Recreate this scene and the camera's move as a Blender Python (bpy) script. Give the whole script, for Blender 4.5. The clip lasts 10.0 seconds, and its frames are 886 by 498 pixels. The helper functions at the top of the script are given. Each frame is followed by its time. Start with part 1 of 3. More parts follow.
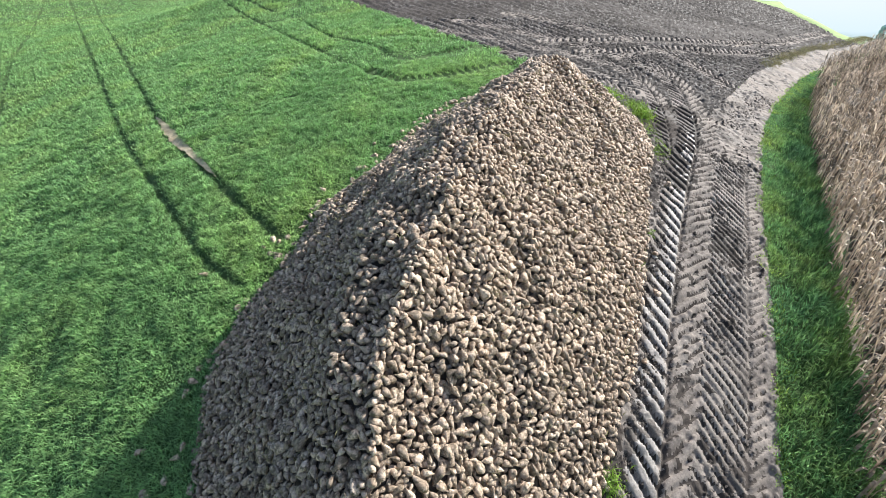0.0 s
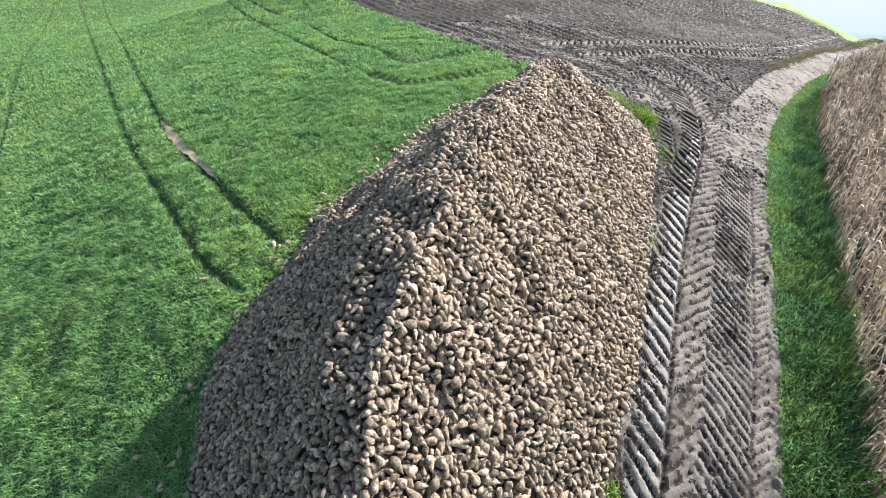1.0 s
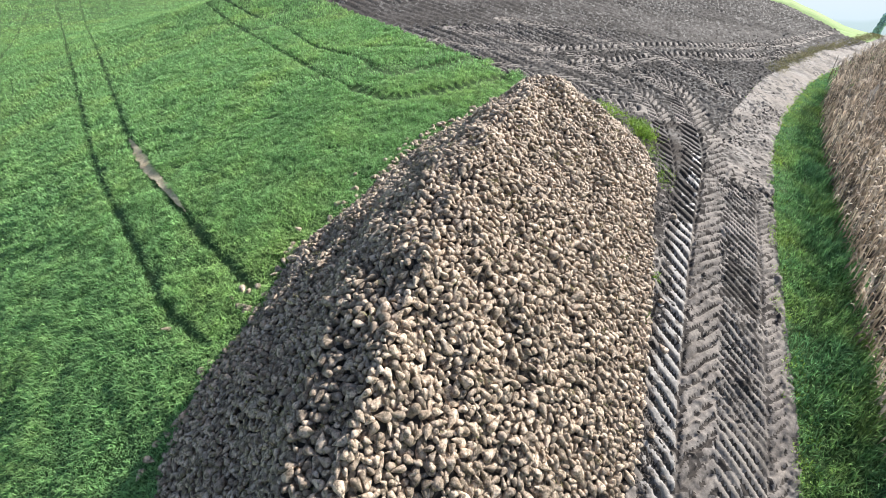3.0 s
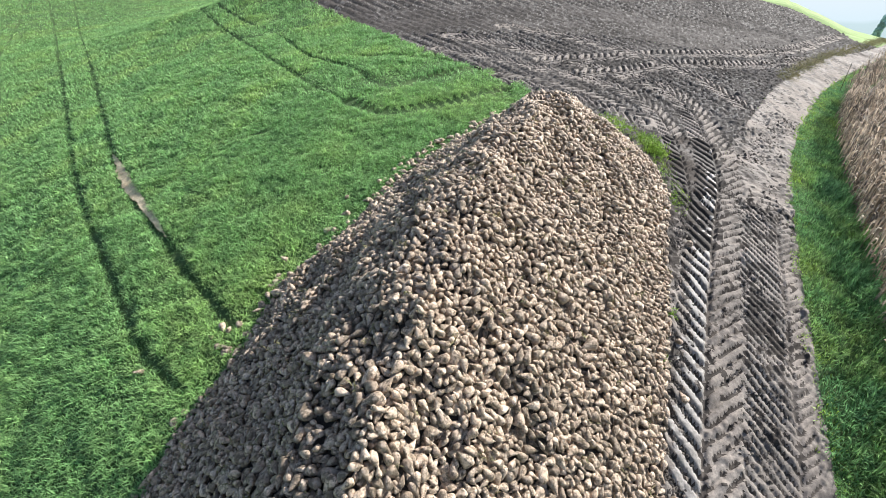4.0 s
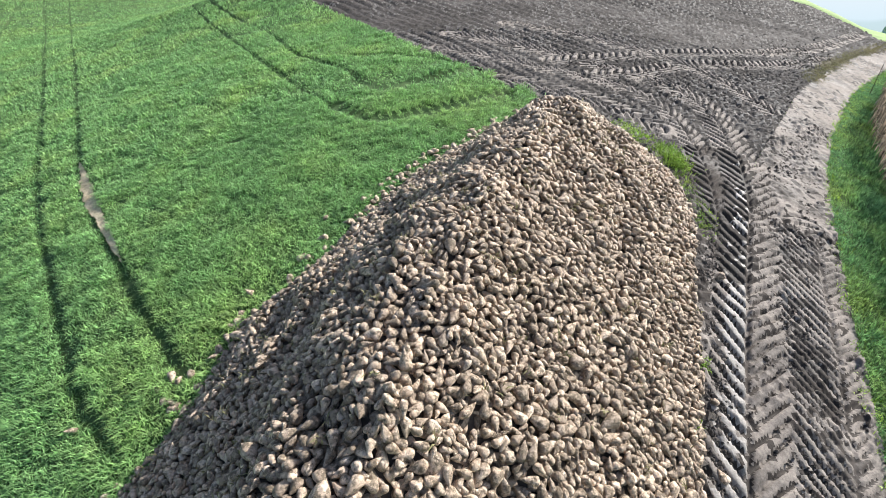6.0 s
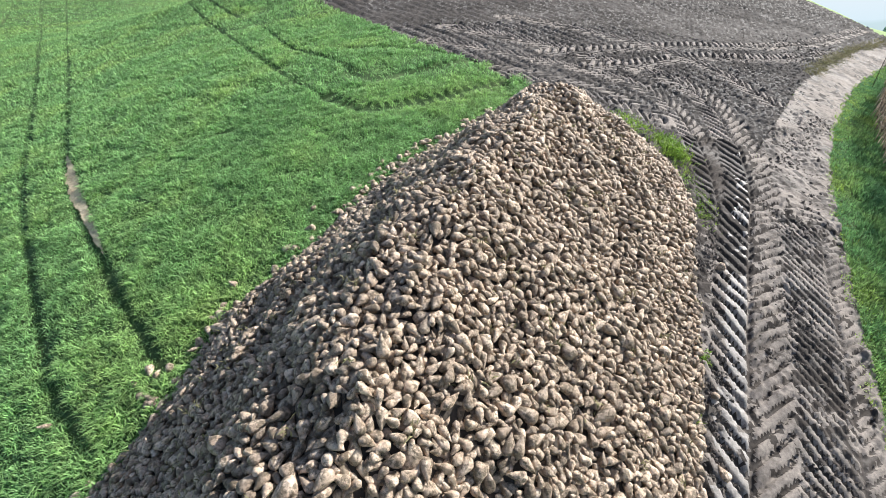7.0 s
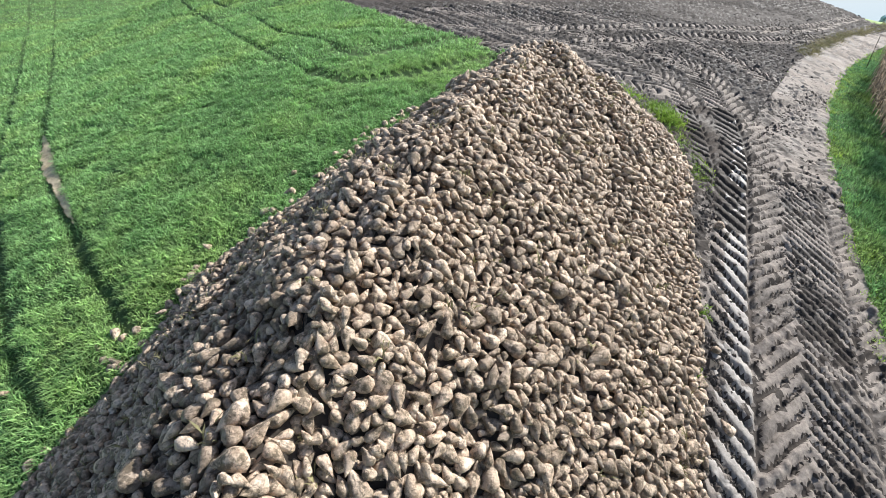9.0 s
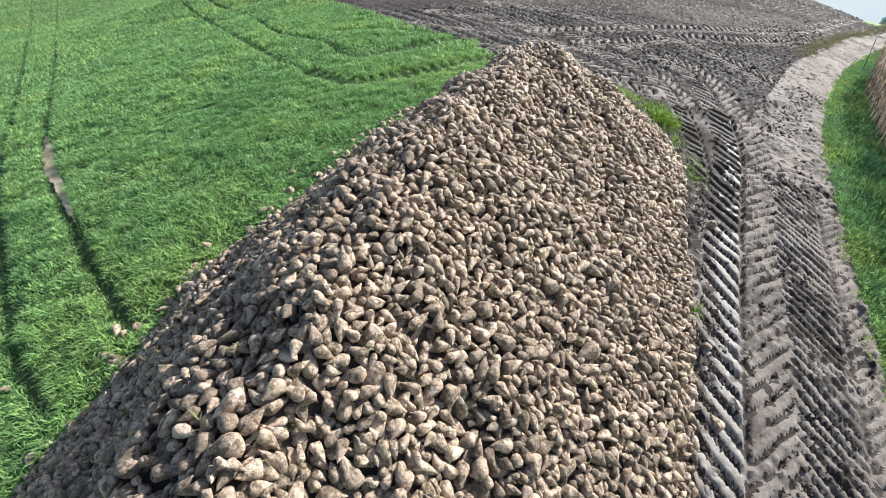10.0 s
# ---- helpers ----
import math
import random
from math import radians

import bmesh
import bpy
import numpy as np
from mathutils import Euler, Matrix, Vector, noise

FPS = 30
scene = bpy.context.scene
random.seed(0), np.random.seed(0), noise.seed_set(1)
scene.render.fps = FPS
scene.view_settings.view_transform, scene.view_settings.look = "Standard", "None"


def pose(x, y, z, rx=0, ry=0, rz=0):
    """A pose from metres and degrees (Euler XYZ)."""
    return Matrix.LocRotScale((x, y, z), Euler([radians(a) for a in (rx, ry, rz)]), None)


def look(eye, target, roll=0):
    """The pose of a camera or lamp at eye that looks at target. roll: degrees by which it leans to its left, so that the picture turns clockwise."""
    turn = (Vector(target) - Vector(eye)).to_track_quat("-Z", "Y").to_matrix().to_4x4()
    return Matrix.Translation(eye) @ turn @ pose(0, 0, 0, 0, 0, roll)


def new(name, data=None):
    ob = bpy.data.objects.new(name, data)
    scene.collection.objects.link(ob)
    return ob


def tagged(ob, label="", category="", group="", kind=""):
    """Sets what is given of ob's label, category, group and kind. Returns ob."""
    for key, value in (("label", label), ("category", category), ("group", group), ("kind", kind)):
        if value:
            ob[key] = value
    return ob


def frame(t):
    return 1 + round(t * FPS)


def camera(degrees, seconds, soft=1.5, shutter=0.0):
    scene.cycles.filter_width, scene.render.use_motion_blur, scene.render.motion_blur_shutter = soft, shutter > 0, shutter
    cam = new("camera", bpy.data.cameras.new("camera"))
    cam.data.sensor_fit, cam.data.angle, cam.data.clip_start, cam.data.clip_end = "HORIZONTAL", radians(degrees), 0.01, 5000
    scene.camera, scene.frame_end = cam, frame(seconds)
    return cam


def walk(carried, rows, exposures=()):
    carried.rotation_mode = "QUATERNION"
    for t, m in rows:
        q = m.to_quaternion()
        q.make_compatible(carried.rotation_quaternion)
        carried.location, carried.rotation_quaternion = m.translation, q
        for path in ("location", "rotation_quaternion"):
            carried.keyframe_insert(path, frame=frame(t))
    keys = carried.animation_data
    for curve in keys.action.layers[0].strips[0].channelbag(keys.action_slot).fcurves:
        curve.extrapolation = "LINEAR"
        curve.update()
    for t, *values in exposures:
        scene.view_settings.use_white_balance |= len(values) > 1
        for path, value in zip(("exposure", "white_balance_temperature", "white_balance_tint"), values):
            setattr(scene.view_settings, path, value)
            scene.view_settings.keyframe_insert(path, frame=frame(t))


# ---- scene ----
cam = camera(87.7, 10.0, soft=0.65)
ROWS = [
    (0, (0.043, 0.099, 4.964), (0.039, 1.777, 3.875), -1.4),
    (0.5, (0.114, 0.048, 4.966), (0.099, 1.725, 3.877), -1.6),
    (1, (0.146, 0.181, 5.001), (0.117, 1.862, 3.918), -1.6),
    (1.5, (0.14, 0.536, 5.112), (0.098, 2.213, 4.024), -1.5),
    (2, (0.188, 0.851, 5.165), (0.159, 2.523, 4.068), -1.9),
    (2.5, (0.29, 1.022, 5.227), (0.281, 2.69, 4.123), -2.3),
    (2.7, (0.32, 1.069, 5.265), (0.309, 2.733, 4.155), -2.3),
    (3.8, (0.349, 1.774, 5.318), (0.353, 3.446, 4.22), -2.3),
    (4, (0.394, 1.97, 5.351), (0.384, 3.64, 4.251), -2.5),
    (4.5, (0.429, 2.455, 5.418), (0.415, 4.125, 4.317), -2.6),
    (5, (0.477, 2.792, 5.448), (0.456, 4.46, 4.345), -2.6),
    (5.5, (0.537, 3.016, 5.336), (0.513, 4.682, 4.23), -2.5),
    (7, (0.724, 3.265, 4.887), (0.698, 4.934, 3.786), -2.6),
    (7.5, (0.807, 3.267, 4.822), (0.8, 4.936, 3.72), -3.0),
    (8, (0.822, 3.254, 4.555), (0.815, 4.927, 3.458), -2.8),
    (8.5, (0.825, 3.23, 4.292), (0.818, 4.907, 3.202), -2.8),
    (9, (0.832, 3.191, 4.197), (0.824, 4.872, 3.113), -2.8),
    (9.5, (0.863, 3.143, 4.195), (0.852, 4.825, 3.114), -2.8),
    (10, (0.894, 3.096, 4.207), (0.883, 4.78, 3.128), -2.8),
]
EXPOSURES = [(0.0, 0.88), (4.0, 0.82), (7.0, 0.78), (10.0, 0.68)]
walk(cam, [(t, look(eye, target, roll)) for t, eye, target, roll in ROWS],
     exposures=[(t, stops, 6150, 9) for t, stops in EXPOSURES])

# ---- light: hazy low autumn sun from ahead and to the right ----
SUN_AZ, SUN_EL = radians(60), radians(34.3)      # clockwise from straight ahead (+y)
world = bpy.data.worlds.new("sky")
scene.world = world
world.use_nodes = True
wn = world.node_tree.nodes
sky = wn.new("ShaderNodeTexSky")
sky.sky_type = "NISHITA"
sky.sun_disc = False
sky.sun_elevation, sky.sun_rotation = SUN_EL, SUN_AZ
sky.air_density, sky.dust_density, sky.ozone_density = 1.0, 2.0, 1.0
wn["Background"].inputs["Strength"].default_value = 0.09
world.node_tree.links.new(sky.outputs[0], wn["Background"].inputs["Color"])
sun = new("sun", bpy.data.lights.new("sun", "SUN"))
sun.data.energy, sun.data.angle, sun.data.color = 5.0, radians(0.9), (1.0, 0.95, 0.88)
to_sun = Vector((math.sin(SUN_AZ) * math.cos(SUN_EL), math.cos(SUN_AZ) * math.cos(SUN_EL), math.sin(SUN_EL)))
sun.matrix_world = look(to_sun * 60, (0, 0, 0))

RNG = np.random.default_rng(7)


# ---- materials ----
def material(name, colours, scale=3.0, fine=40.0, rough=0.9, bump=0.3, bump_scale=60.0, island=0.0, translucent=0.0,
             spec=0.3, stain=None, gloss=None, uses_object=False, relief=0.02):
    """Noise-mixed colours (two or three), a finer grain on top, relief, and variation from piece to piece."""
    m = bpy.data.materials.new(name)
    m.use_nodes = True
    nt = m.node_tree
    n, l = nt.nodes, nt.links
    b = n["Principled BSDF"]
    geo, tc = n.new("ShaderNodeNewGeometry"), n.new("ShaderNodeTexCoord")
    where = tc.outputs["Object"] if uses_object else geo.outputs["Position"]

    def noise_at(s, detail=5.0, roughness=0.6):
        t = n.new("ShaderNodeTexNoise")
        t.inputs["Scale"].default_value, t.inputs["Detail"].default_value = s, detail
        t.inputs["Roughness"].default_value = roughness
        l.new(where, t.inputs["Vector"])
        return t.outputs["Fac"]

    ramp = n.new("ShaderNodeValToRGB")
    e = ramp.color_ramp.elements
    e[0].position, e[1].position = 0.3, 0.7
    e[0].color, e[1].color = (*colours[0], 1), (*colours[-1], 1)
    if len(colours) == 3:
        k = e.new(0.5)
        k.color = (*colours[1], 1)
    l.new(noise_at(scale), ramp.inputs["Fac"])
    colour = ramp.outputs["Color"]

    def multiply(colour, fac, low, high):
        mr, mx = n.new("ShaderNodeMapRange"), n.new("ShaderNodeMix")
        mr.inputs["From Min"].default_value, mr.inputs["From Max"].default_value = 0.25, 0.75
        mr.inputs["To Min"].default_value, mr.inputs["To Max"].default_value = low, high
        l.new(fac, mr.inputs["Value"])
        mx.data_type, mx.blend_type = "RGBA", "MULTIPLY"
        mx.inputs["Factor"].default_value = 1.0
        l.new(colour, mx.inputs["A"])
        l.new(mr.outputs["Result"], mx.inputs["B"])
        return mx.outputs["Result"]

    colour = multiply(colour, noise_at(fine, 4.0, 0.7), 0.6, 1.35)
    if island:
        colour = multiply(colour, geo.outputs["Random Per Island"], 1 - island, 1 + island)
        info = n.new("ShaderNodeObjectInfo")
        colour = multiply(colour, info.outputs["Random"], 1 - 0.3 * island, 1 + 0.3 * island)
    if stain:
        stain_colour, stain_scale, amount, *span = stain
        mx, mr = n.new("ShaderNodeMix"), n.new("ShaderNodeMapRange")
        mx.data_type = "RGBA"
        mr.inputs["From Min"].default_value, mr.inputs["From Max"].default_value = span or (0.5, 0.66)
        mr.inputs["To Max"].default_value = amount
        l.new(noise_at(stain_scale, 6.0, 0.7), mr.inputs["Value"])
        l.new(mr.outputs["Result"], mx.inputs["Factor"])
        l.new(colour, mx.inputs["A"])
        mx.inputs["B"].default_value = (*stain_colour, 1)
        colour = mx.outputs["Result"]
    l.new(colour, b.inputs["Base Color"])
    b.inputs["Roughness"].default_value = rough
    b.inputs["Specular IOR Level"].default_value = spec
    if gloss:
        low, high, s = gloss
        mr = n.new("ShaderNodeMapRange")
        mr.inputs["From Min"].default_value, mr.inputs["From Max"].default_value = 0.4, 0.62
        mr.inputs["To Min"].default_value, mr.inputs["To Max"].default_value = low, high
        l.new(noise_at(s), mr.inputs["Value"])
        l.new(mr.outputs["Result"], b.inputs["Roughness"])
    if bump:
        bp = n.new("ShaderNodeBump")
        bp.inputs["Strength"].default_value, bp.inputs["Distance"].default_value = bump, relief
        l.new(noise_at(bump_scale, 6.0, 0.65), bp.inputs["Height"])
        l.new(bp.outputs["Normal"], b.inputs["Normal"])
    if translucent:
        tr, mix = n.new("ShaderNodeBsdfTranslucent"), n.new("ShaderNodeMixShader")
        mix.inputs["Fac"].default_value = translucent
        l.new(colour, tr.inputs["Color"])
        l.new(b.outputs["BSDF"], mix.inputs[1])
        l.new(tr.outputs["BSDF"], mix.inputs[2])
        l.new(mix.outputs["Shader"], n["Material Output"].inputs["Surface"])
    return m


WHEAT = material("wheat_leaf", [(0.235, 0.43, 0.16), (0.3, 0.51, 0.185), (0.395, 0.57, 0.185)], 0.35, 5.0, 0.5, 0, island=0.34, translucent=0.4, spec=0.35)
VERGE = material("verge_grass", [(0.12, 0.26, 0.12), (0.17, 0.32, 0.12), (0.27, 0.38, 0.11)], 0.8, 6.0, 0.75, 0, island=0.4, translucent=0.35, spec=0.15)
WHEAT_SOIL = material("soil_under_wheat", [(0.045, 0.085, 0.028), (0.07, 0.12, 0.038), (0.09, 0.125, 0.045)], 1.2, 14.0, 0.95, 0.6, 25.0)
BARE = material("bare_soil", [(0.36, 0.29, 0.18), (0.6, 0.51, 0.34)], 2.0, 20.0, 0.95, 0.5, 30.0)
MUD = material("damp_track_clay", [(0.185, 0.16, 0.138), (0.25, 0.217, 0.188), (0.31, 0.274, 0.24)], 0.9, 30.0, 0.7, 0.6, 45.0,
               stain=((0.045, 0.04, 0.036), 1.3, 0.8), gloss=(0.68, 0.95, 0.9), spec=0.15)
# dark wet mud, which also paints shade into the print grooves
WET_AND_SHADE = material("wet_mud_and_groove_shade", [(0.038, 0.032, 0.027), (0.06, 0.05, 0.043), (0.092, 0.078, 0.067)], 1.1, 26.0, 0.4, 0.4, 40.0,
               gloss=(0.6, 0.9, 1.4), spec=0.14)
# polished clay, its base colour paled to paint in the wet glare
SHEEN_CLAY = material("polished_clay_pale_sheen", [(0.24, 0.215, 0.19), (0.36, 0.33, 0.3)], 2.0, 24.0, 0.4, 0.5, 40.0, gloss=(0.46, 0.66, 2.0), spec=0.3)
PLOUGH = material("ploughed_soil", [(0.05, 0.044, 0.039), (0.08, 0.071, 0.064), (0.12, 0.108, 0.098)], 0.5, 12.0, 0.8, 0.8, 18.0,
                  gloss=(0.75, 0.98, 3.0), spec=0.1, stain=((0.15, 0.138, 0.127), 9.0, 0.5))
FIELD_CLAY = material("pressed_field_clay", [(0.1, 0.091, 0.083), (0.15, 0.138, 0.126), (0.2, 0.185, 0.17)], 1.5, 16.0, 0.8, 0.5, 25.0, spec=0.15)
# dark earth; inside the heap it paints the shade of the gaps
SOIL_AND_GAPS = material("dark_soil_and_gap_shade", [(0.045, 0.037, 0.03), (0.075, 0.062, 0.05)], 4.0, 30.0, 0.9, 0.6, 40.0)
BEET = material("beet_skin", [(0.36, 0.265, 0.185), (0.6, 0.465, 0.345), (0.8, 0.65, 0.51)], 12.0, 30.0, 0.6, 1.0, 45.0, island=0.3,
                stain=((0.12, 0.094, 0.06), 17.0, 0.8, 0.48, 0.57), relief=0.03)
CORN = material("dry_maize_leaf", [(0.2, 0.16, 0.11), (0.42, 0.34, 0.26), (0.66, 0.57, 0.46)], 1.5, 12.0, 0.7, 0, island=0.6, translucent=0.28)
FRESH = material("fresh_grass", [(0.17, 0.32, 0.06), (0.27, 0.42, 0.07), (0.36, 0.48, 0.1)], 2.0, 8.0, 0.5, 0, island=0.35, translucent=0.4)
MEADOW = material("far_meadow", [(0.2, 0.3, 0.09), (0.26, 0.35, 0.12)], 0.05, 0.6, 0.9, 0)

# ---- lie of the land: a long rounded rise ----
HILL = [(0, 0, 1.8376), (0, 1, 1.4906), (0, 2, -1.0435), (0, 3, 0.4796), (0, 4, 0.0015), (1, 0, 0.1599), (1, 1, -0.0863),
        (1, 2, 0.1378), (1, 3, -0.0192), (2, 0, -1.7757), (2, 1, 1.1475), (2, 2, -0.3822), (3, 0, -0.0112), (3, 1, -0.0307), (4, 0, 0.0591)]


def land(x, y):
    """Height of the bare land."""
    x, y = np.asarray(x, float), np.asarray(y, float)
    yc = np.clip(y, 1.5, 33.0)
    reach = 4.2 + 0.8 * yc
    u = x / reach
    xc = x / (1 + np.abs(u) ** 10) ** 0.1
    a, b = xc / 10, (yc - 12) / 10
    z = sum(c * a ** i * b ** j for i, j, c in HILL)
    d = np.hypot(x, y)
    side = np.clip((x / np.maximum(d, 1) + 0.1) / 0.5, 0, 1)      # 0 to the left, 1 to the right
    edge = 78 - 20 * side
    over = np.maximum(0, d - edge)
    turn = np.clip(np.where(y > 1, x / np.maximum(y, 1), 9), 0.3, 1.1)      # how far to the right
    lift = np.clip(0.8 - 6.2 * (turn - 0.66) / 0.195, -7, 0.8) * np.clip((turn - 0.4) / 0.15, 0, 1)
    z = z + lift * np.clip((d - 38) / 22, 0, 1)
    z = z + 1.5 * np.clip((d - 42) / 30, 0, 1) * np.clip((-x / np.maximum(d, 1) - 0.3) / 0.2, 0, 1)      # the rise goes on to the left
    return z - np.where(over < 40, 0.006 * over ** 2, 9.6 + 0.17 * (over - 40))


def smooth_noise(x, y, scale, seed=0):
    """Cheap rolling relief from a few crossed waves, about -1 to 1."""
    r = np.random.default_rng(seed)
    total = 0
    for _ in range(7):
        ang, ph, k = r.uniform(0, 2 * math.pi), r.uniform(0, 6.3), r.uniform(0.6, 1.8) / scale
        total = total + np.sin((x * math.cos(ang) + y * math.sin(ang)) * k * 6.28 + ph)
    return total / 3.2


def rough_noise(x, y, cell, seed=0):
    """Bilinear value noise on a lattice, 0 to 1."""
    r = np.random.default_rng(seed).random((256, 256))
    fx, fy = x / cell, y / cell
    ix, iy = np.floor(fx).astype(int), np.floor(fy).astype(int)
    tx, ty = fx - ix, fy - iy
    tx, ty = tx * tx * (3 - 2 * tx), ty * ty * (3 - 2 * ty)
    g = lambda i, j: r[i % 256, j % 256]
    return (g(ix, iy) * (1 - tx) + g(ix + 1, iy) * tx) * (1 - ty) + (g(ix, iy + 1) * (1 - tx) + g(ix + 1, iy + 1) * tx) * ty


def along(x, y, line):
    """Signed distance (left positive) from a line of points, and the way run along it."""
    best, side, run = np.full(x.shape, 1e9), np.zeros(x.shape), np.zeros(x.shape)
    s0 = 0.0
    for (ax, ay), (bx, by) in zip(line[:-1], line[1:]):
        dx, dy = bx - ax, by - ay
        ll = math.hypot(dx, dy)
        t = np.clip(((x - ax) * dx + (y - ay) * dy) / ll ** 2, 0, 1)
        d = np.hypot(x - ax - t * dx, y - ay - t * dy)
        near = d < best
        best = np.where(near, d, best)
        side = np.where(near, np.sign(dx * (y - ay) - dy * (x - ax)), side)
        run = np.where(near, s0 + t * ll, run)
        s0 += ll
    return best * np.where(side == 0, 1, side), run


def smooth_line(points, steps=4):
    """A Catmull-Rom line through the points."""
    p = [np.array(q, float) for q in points]
    p = [2 * p[0] - p[1]] + p + [2 * p[-1] - p[-2]]
    out = []
    for i in range(1, len(p) - 2):
        for k in range(steps):
            t = k / steps
            out.append(0.5 * (2 * p[i] + (p[i + 1] - p[i - 1]) * t + (2 * p[i - 1] - 5 * p[i] + 4 * p[i + 1] - p[i + 2]) * t * t
                              + (3 * p[i] - p[i - 1] - 3 * p[i + 1] + p[i + 2]) * t ** 3))
    out.append(p[-2])
    return [tuple(q) for q in out]


def inside(x, y, poly):
    r = np.zeros(x.shape, bool)
    for (ax, ay), (bx, by) in zip(poly, poly[1:] + poly[:1]):
        cross = (ay > y) != (by > y)
        r ^= cross & (x < (bx - ax) * (y - ay) / (by - ay if by != ay else 1e-9) + ax)
    return r


def bulk(name, verts, faces, mat, smooth=False, parent=None, pick=None):
    """One mesh from arrays of places and of corners (all faces alike). pick: which of several materials a face takes."""
    me = bpy.data.meshes.new(name)
    k = faces.shape[1]
    me.vertices.add(len(verts))
    me.vertices.foreach_set("co", np.ascontiguousarray(verts, np.float32).ravel())
    me.loops.add(faces.size)
    me.loops.foreach_set("vertex_index", np.ascontiguousarray(faces, np.int32).ravel())
    me.polygons.add(len(faces))
    me.polygons.foreach_set("loop_start", np.arange(0, faces.size, k, dtype=np.int32))
    me.polygons.foreach_set("use_smooth", np.full(len(faces), smooth))
    me.update(calc_edges=True)
    for one in mat if isinstance(mat, list) else [mat]:
        me.materials.append(one)
    if pick is not None:
        me.polygons.foreach_set("material_index", pick.astype(np.int32))
    ob = new(name, me)
    ob.parent = parent
    return ob


def sheet(name, xs, ys, height, keep, mat, smooth=True, pick=None):
    """A grid over xs and ys at height(x, y), of which the faces that keep(x, y) takes are made."""
    X, Y = np.meshgrid(xs, ys)
    n = len(xs)
    cx, cy = (X[:-1, :-1] + X[1:, 1:]) / 2, (Y[:-1, :-1] + Y[1:, 1:]) / 2
    ok = keep(cx, cy)
    j, i = np.nonzero(ok)
    a = j * n + i
    f = np.stack([a, a + 1, a + n + 1, a + n], 1)
    used, inv = np.unique(f, return_inverse=True)
    x, y = X.ravel()[used], Y.ravel()[used]
    return bulk(name, np.stack([x, y, height(x, y)], 1), inv.reshape(f.shape), mat, smooth,
                pick=None if pick is None else pick(cx[ok], cy[ok]))


# ---- plan: edges of the fields, the track and the heap ----
TRACK_RIGHT = smooth_line([(3.3, 0.5), (4.28, 3.25), (4.84, 4.48), (5.32, 5.57), (6.09, 7.28), (7.05, 9.24), (8.28, 11.41), (10.17, 14.07),
                           (13.69, 18.06), (17.85, 21.87), (22.01, 25.09), (30, 30.5), (60, 48)])
TRACK_LEFT = smooth_line([(0.9, 0.5), (2.15, 3.17), (2.8, 4.76), (3.35, 6.33), (3.95, 7.86), (4.6, 9.39), (5.6, 10.6), (7.0, 11.9), (8.98, 14.36),
                          (12.2, 17.92), (16.69, 22.25), (21.45, 26.08), (24.67, 28.31), (31, 32.5), (60, 50)])
MAIZE_EDGE = smooth_line([(4.15, 0.5), (5.4, 3.4), (6.05, 4.66), (6.75, 6.05), (7.6, 7.68), (9.15, 10.62), (10.9, 13.41), (13.2, 16.55), (17.5, 20.6),
                          (22.5, 24.6), (30, 29.5), (60, 47)])
# from here to the right the clay is pale and trodden; to the left it is dark and wet
PALE_LEFT = smooth_line([(1.6, 0.5), (2.71, 3.19), (3.6, 5.3), (4.37, 7.02), (5.07, 8.37), (5.96, 10.25), (6.9, 11.88), (8.01, 13.27), (9.17, 14.67),
                         (11.31, 17.25), (14.45, 20.33), (17.63, 23.14), (22.45, 26.43), (31, 32.5), (60, 50)])
PLOUGH_EDGE = [(-30, 72), (-12, 40), (-4.1, 25.4), (-1.5, 20.9), (0.05, 17.9), (0.78, 17.1), (1.61, 16.1), (2.1, 15.0), (2.6, 14.2)]
PLOUGH_TOP = [(17.0, 60.0), (25.5, 42.0), (23.0, 34.5), (22.4, 31.2), (22.0, 28.3), (21.9, 27.0)]

PILE_Y = [0.6, 1.5, 3.4, 4.7, 5.2, 5.85, 6.73, 7.9, 8.8, 9.7, 10.9, 12.1, 13.0, 13.9]
PILE_L = [-2.0, -2.9, -3.35, -3.6, -3.52, -3.28, -2.74, -2.33, -1.45, -0.87, 0.03, 1.26, 2.02, 2.74]
PILE_R = [0.2, 0.9, 2.05, 2.75, 2.95, 3.23, 3.57, 4.0, 4.32, 4.72, 4.86, 4.46, 4.17, 3.7]
CREST_Y = [0.6, 1.5, 2.5, 3.3, 4.1, 5.2, 7.0, 9.0, 10.7, 11.8, 12.9, 13.9]
CREST_X = [-1.0, -0.9, -0.65, -0.64, -0.37, 0.11, 0.66, 1.58, 2.52, 2.88, 3.15, 3.3]
CREST_Z = [-1.0, 0.13, 1.0, 1.57, 2.01, 2.56, 2.89, 2.95, 3.02, 2.73, 2.04, 1.85]


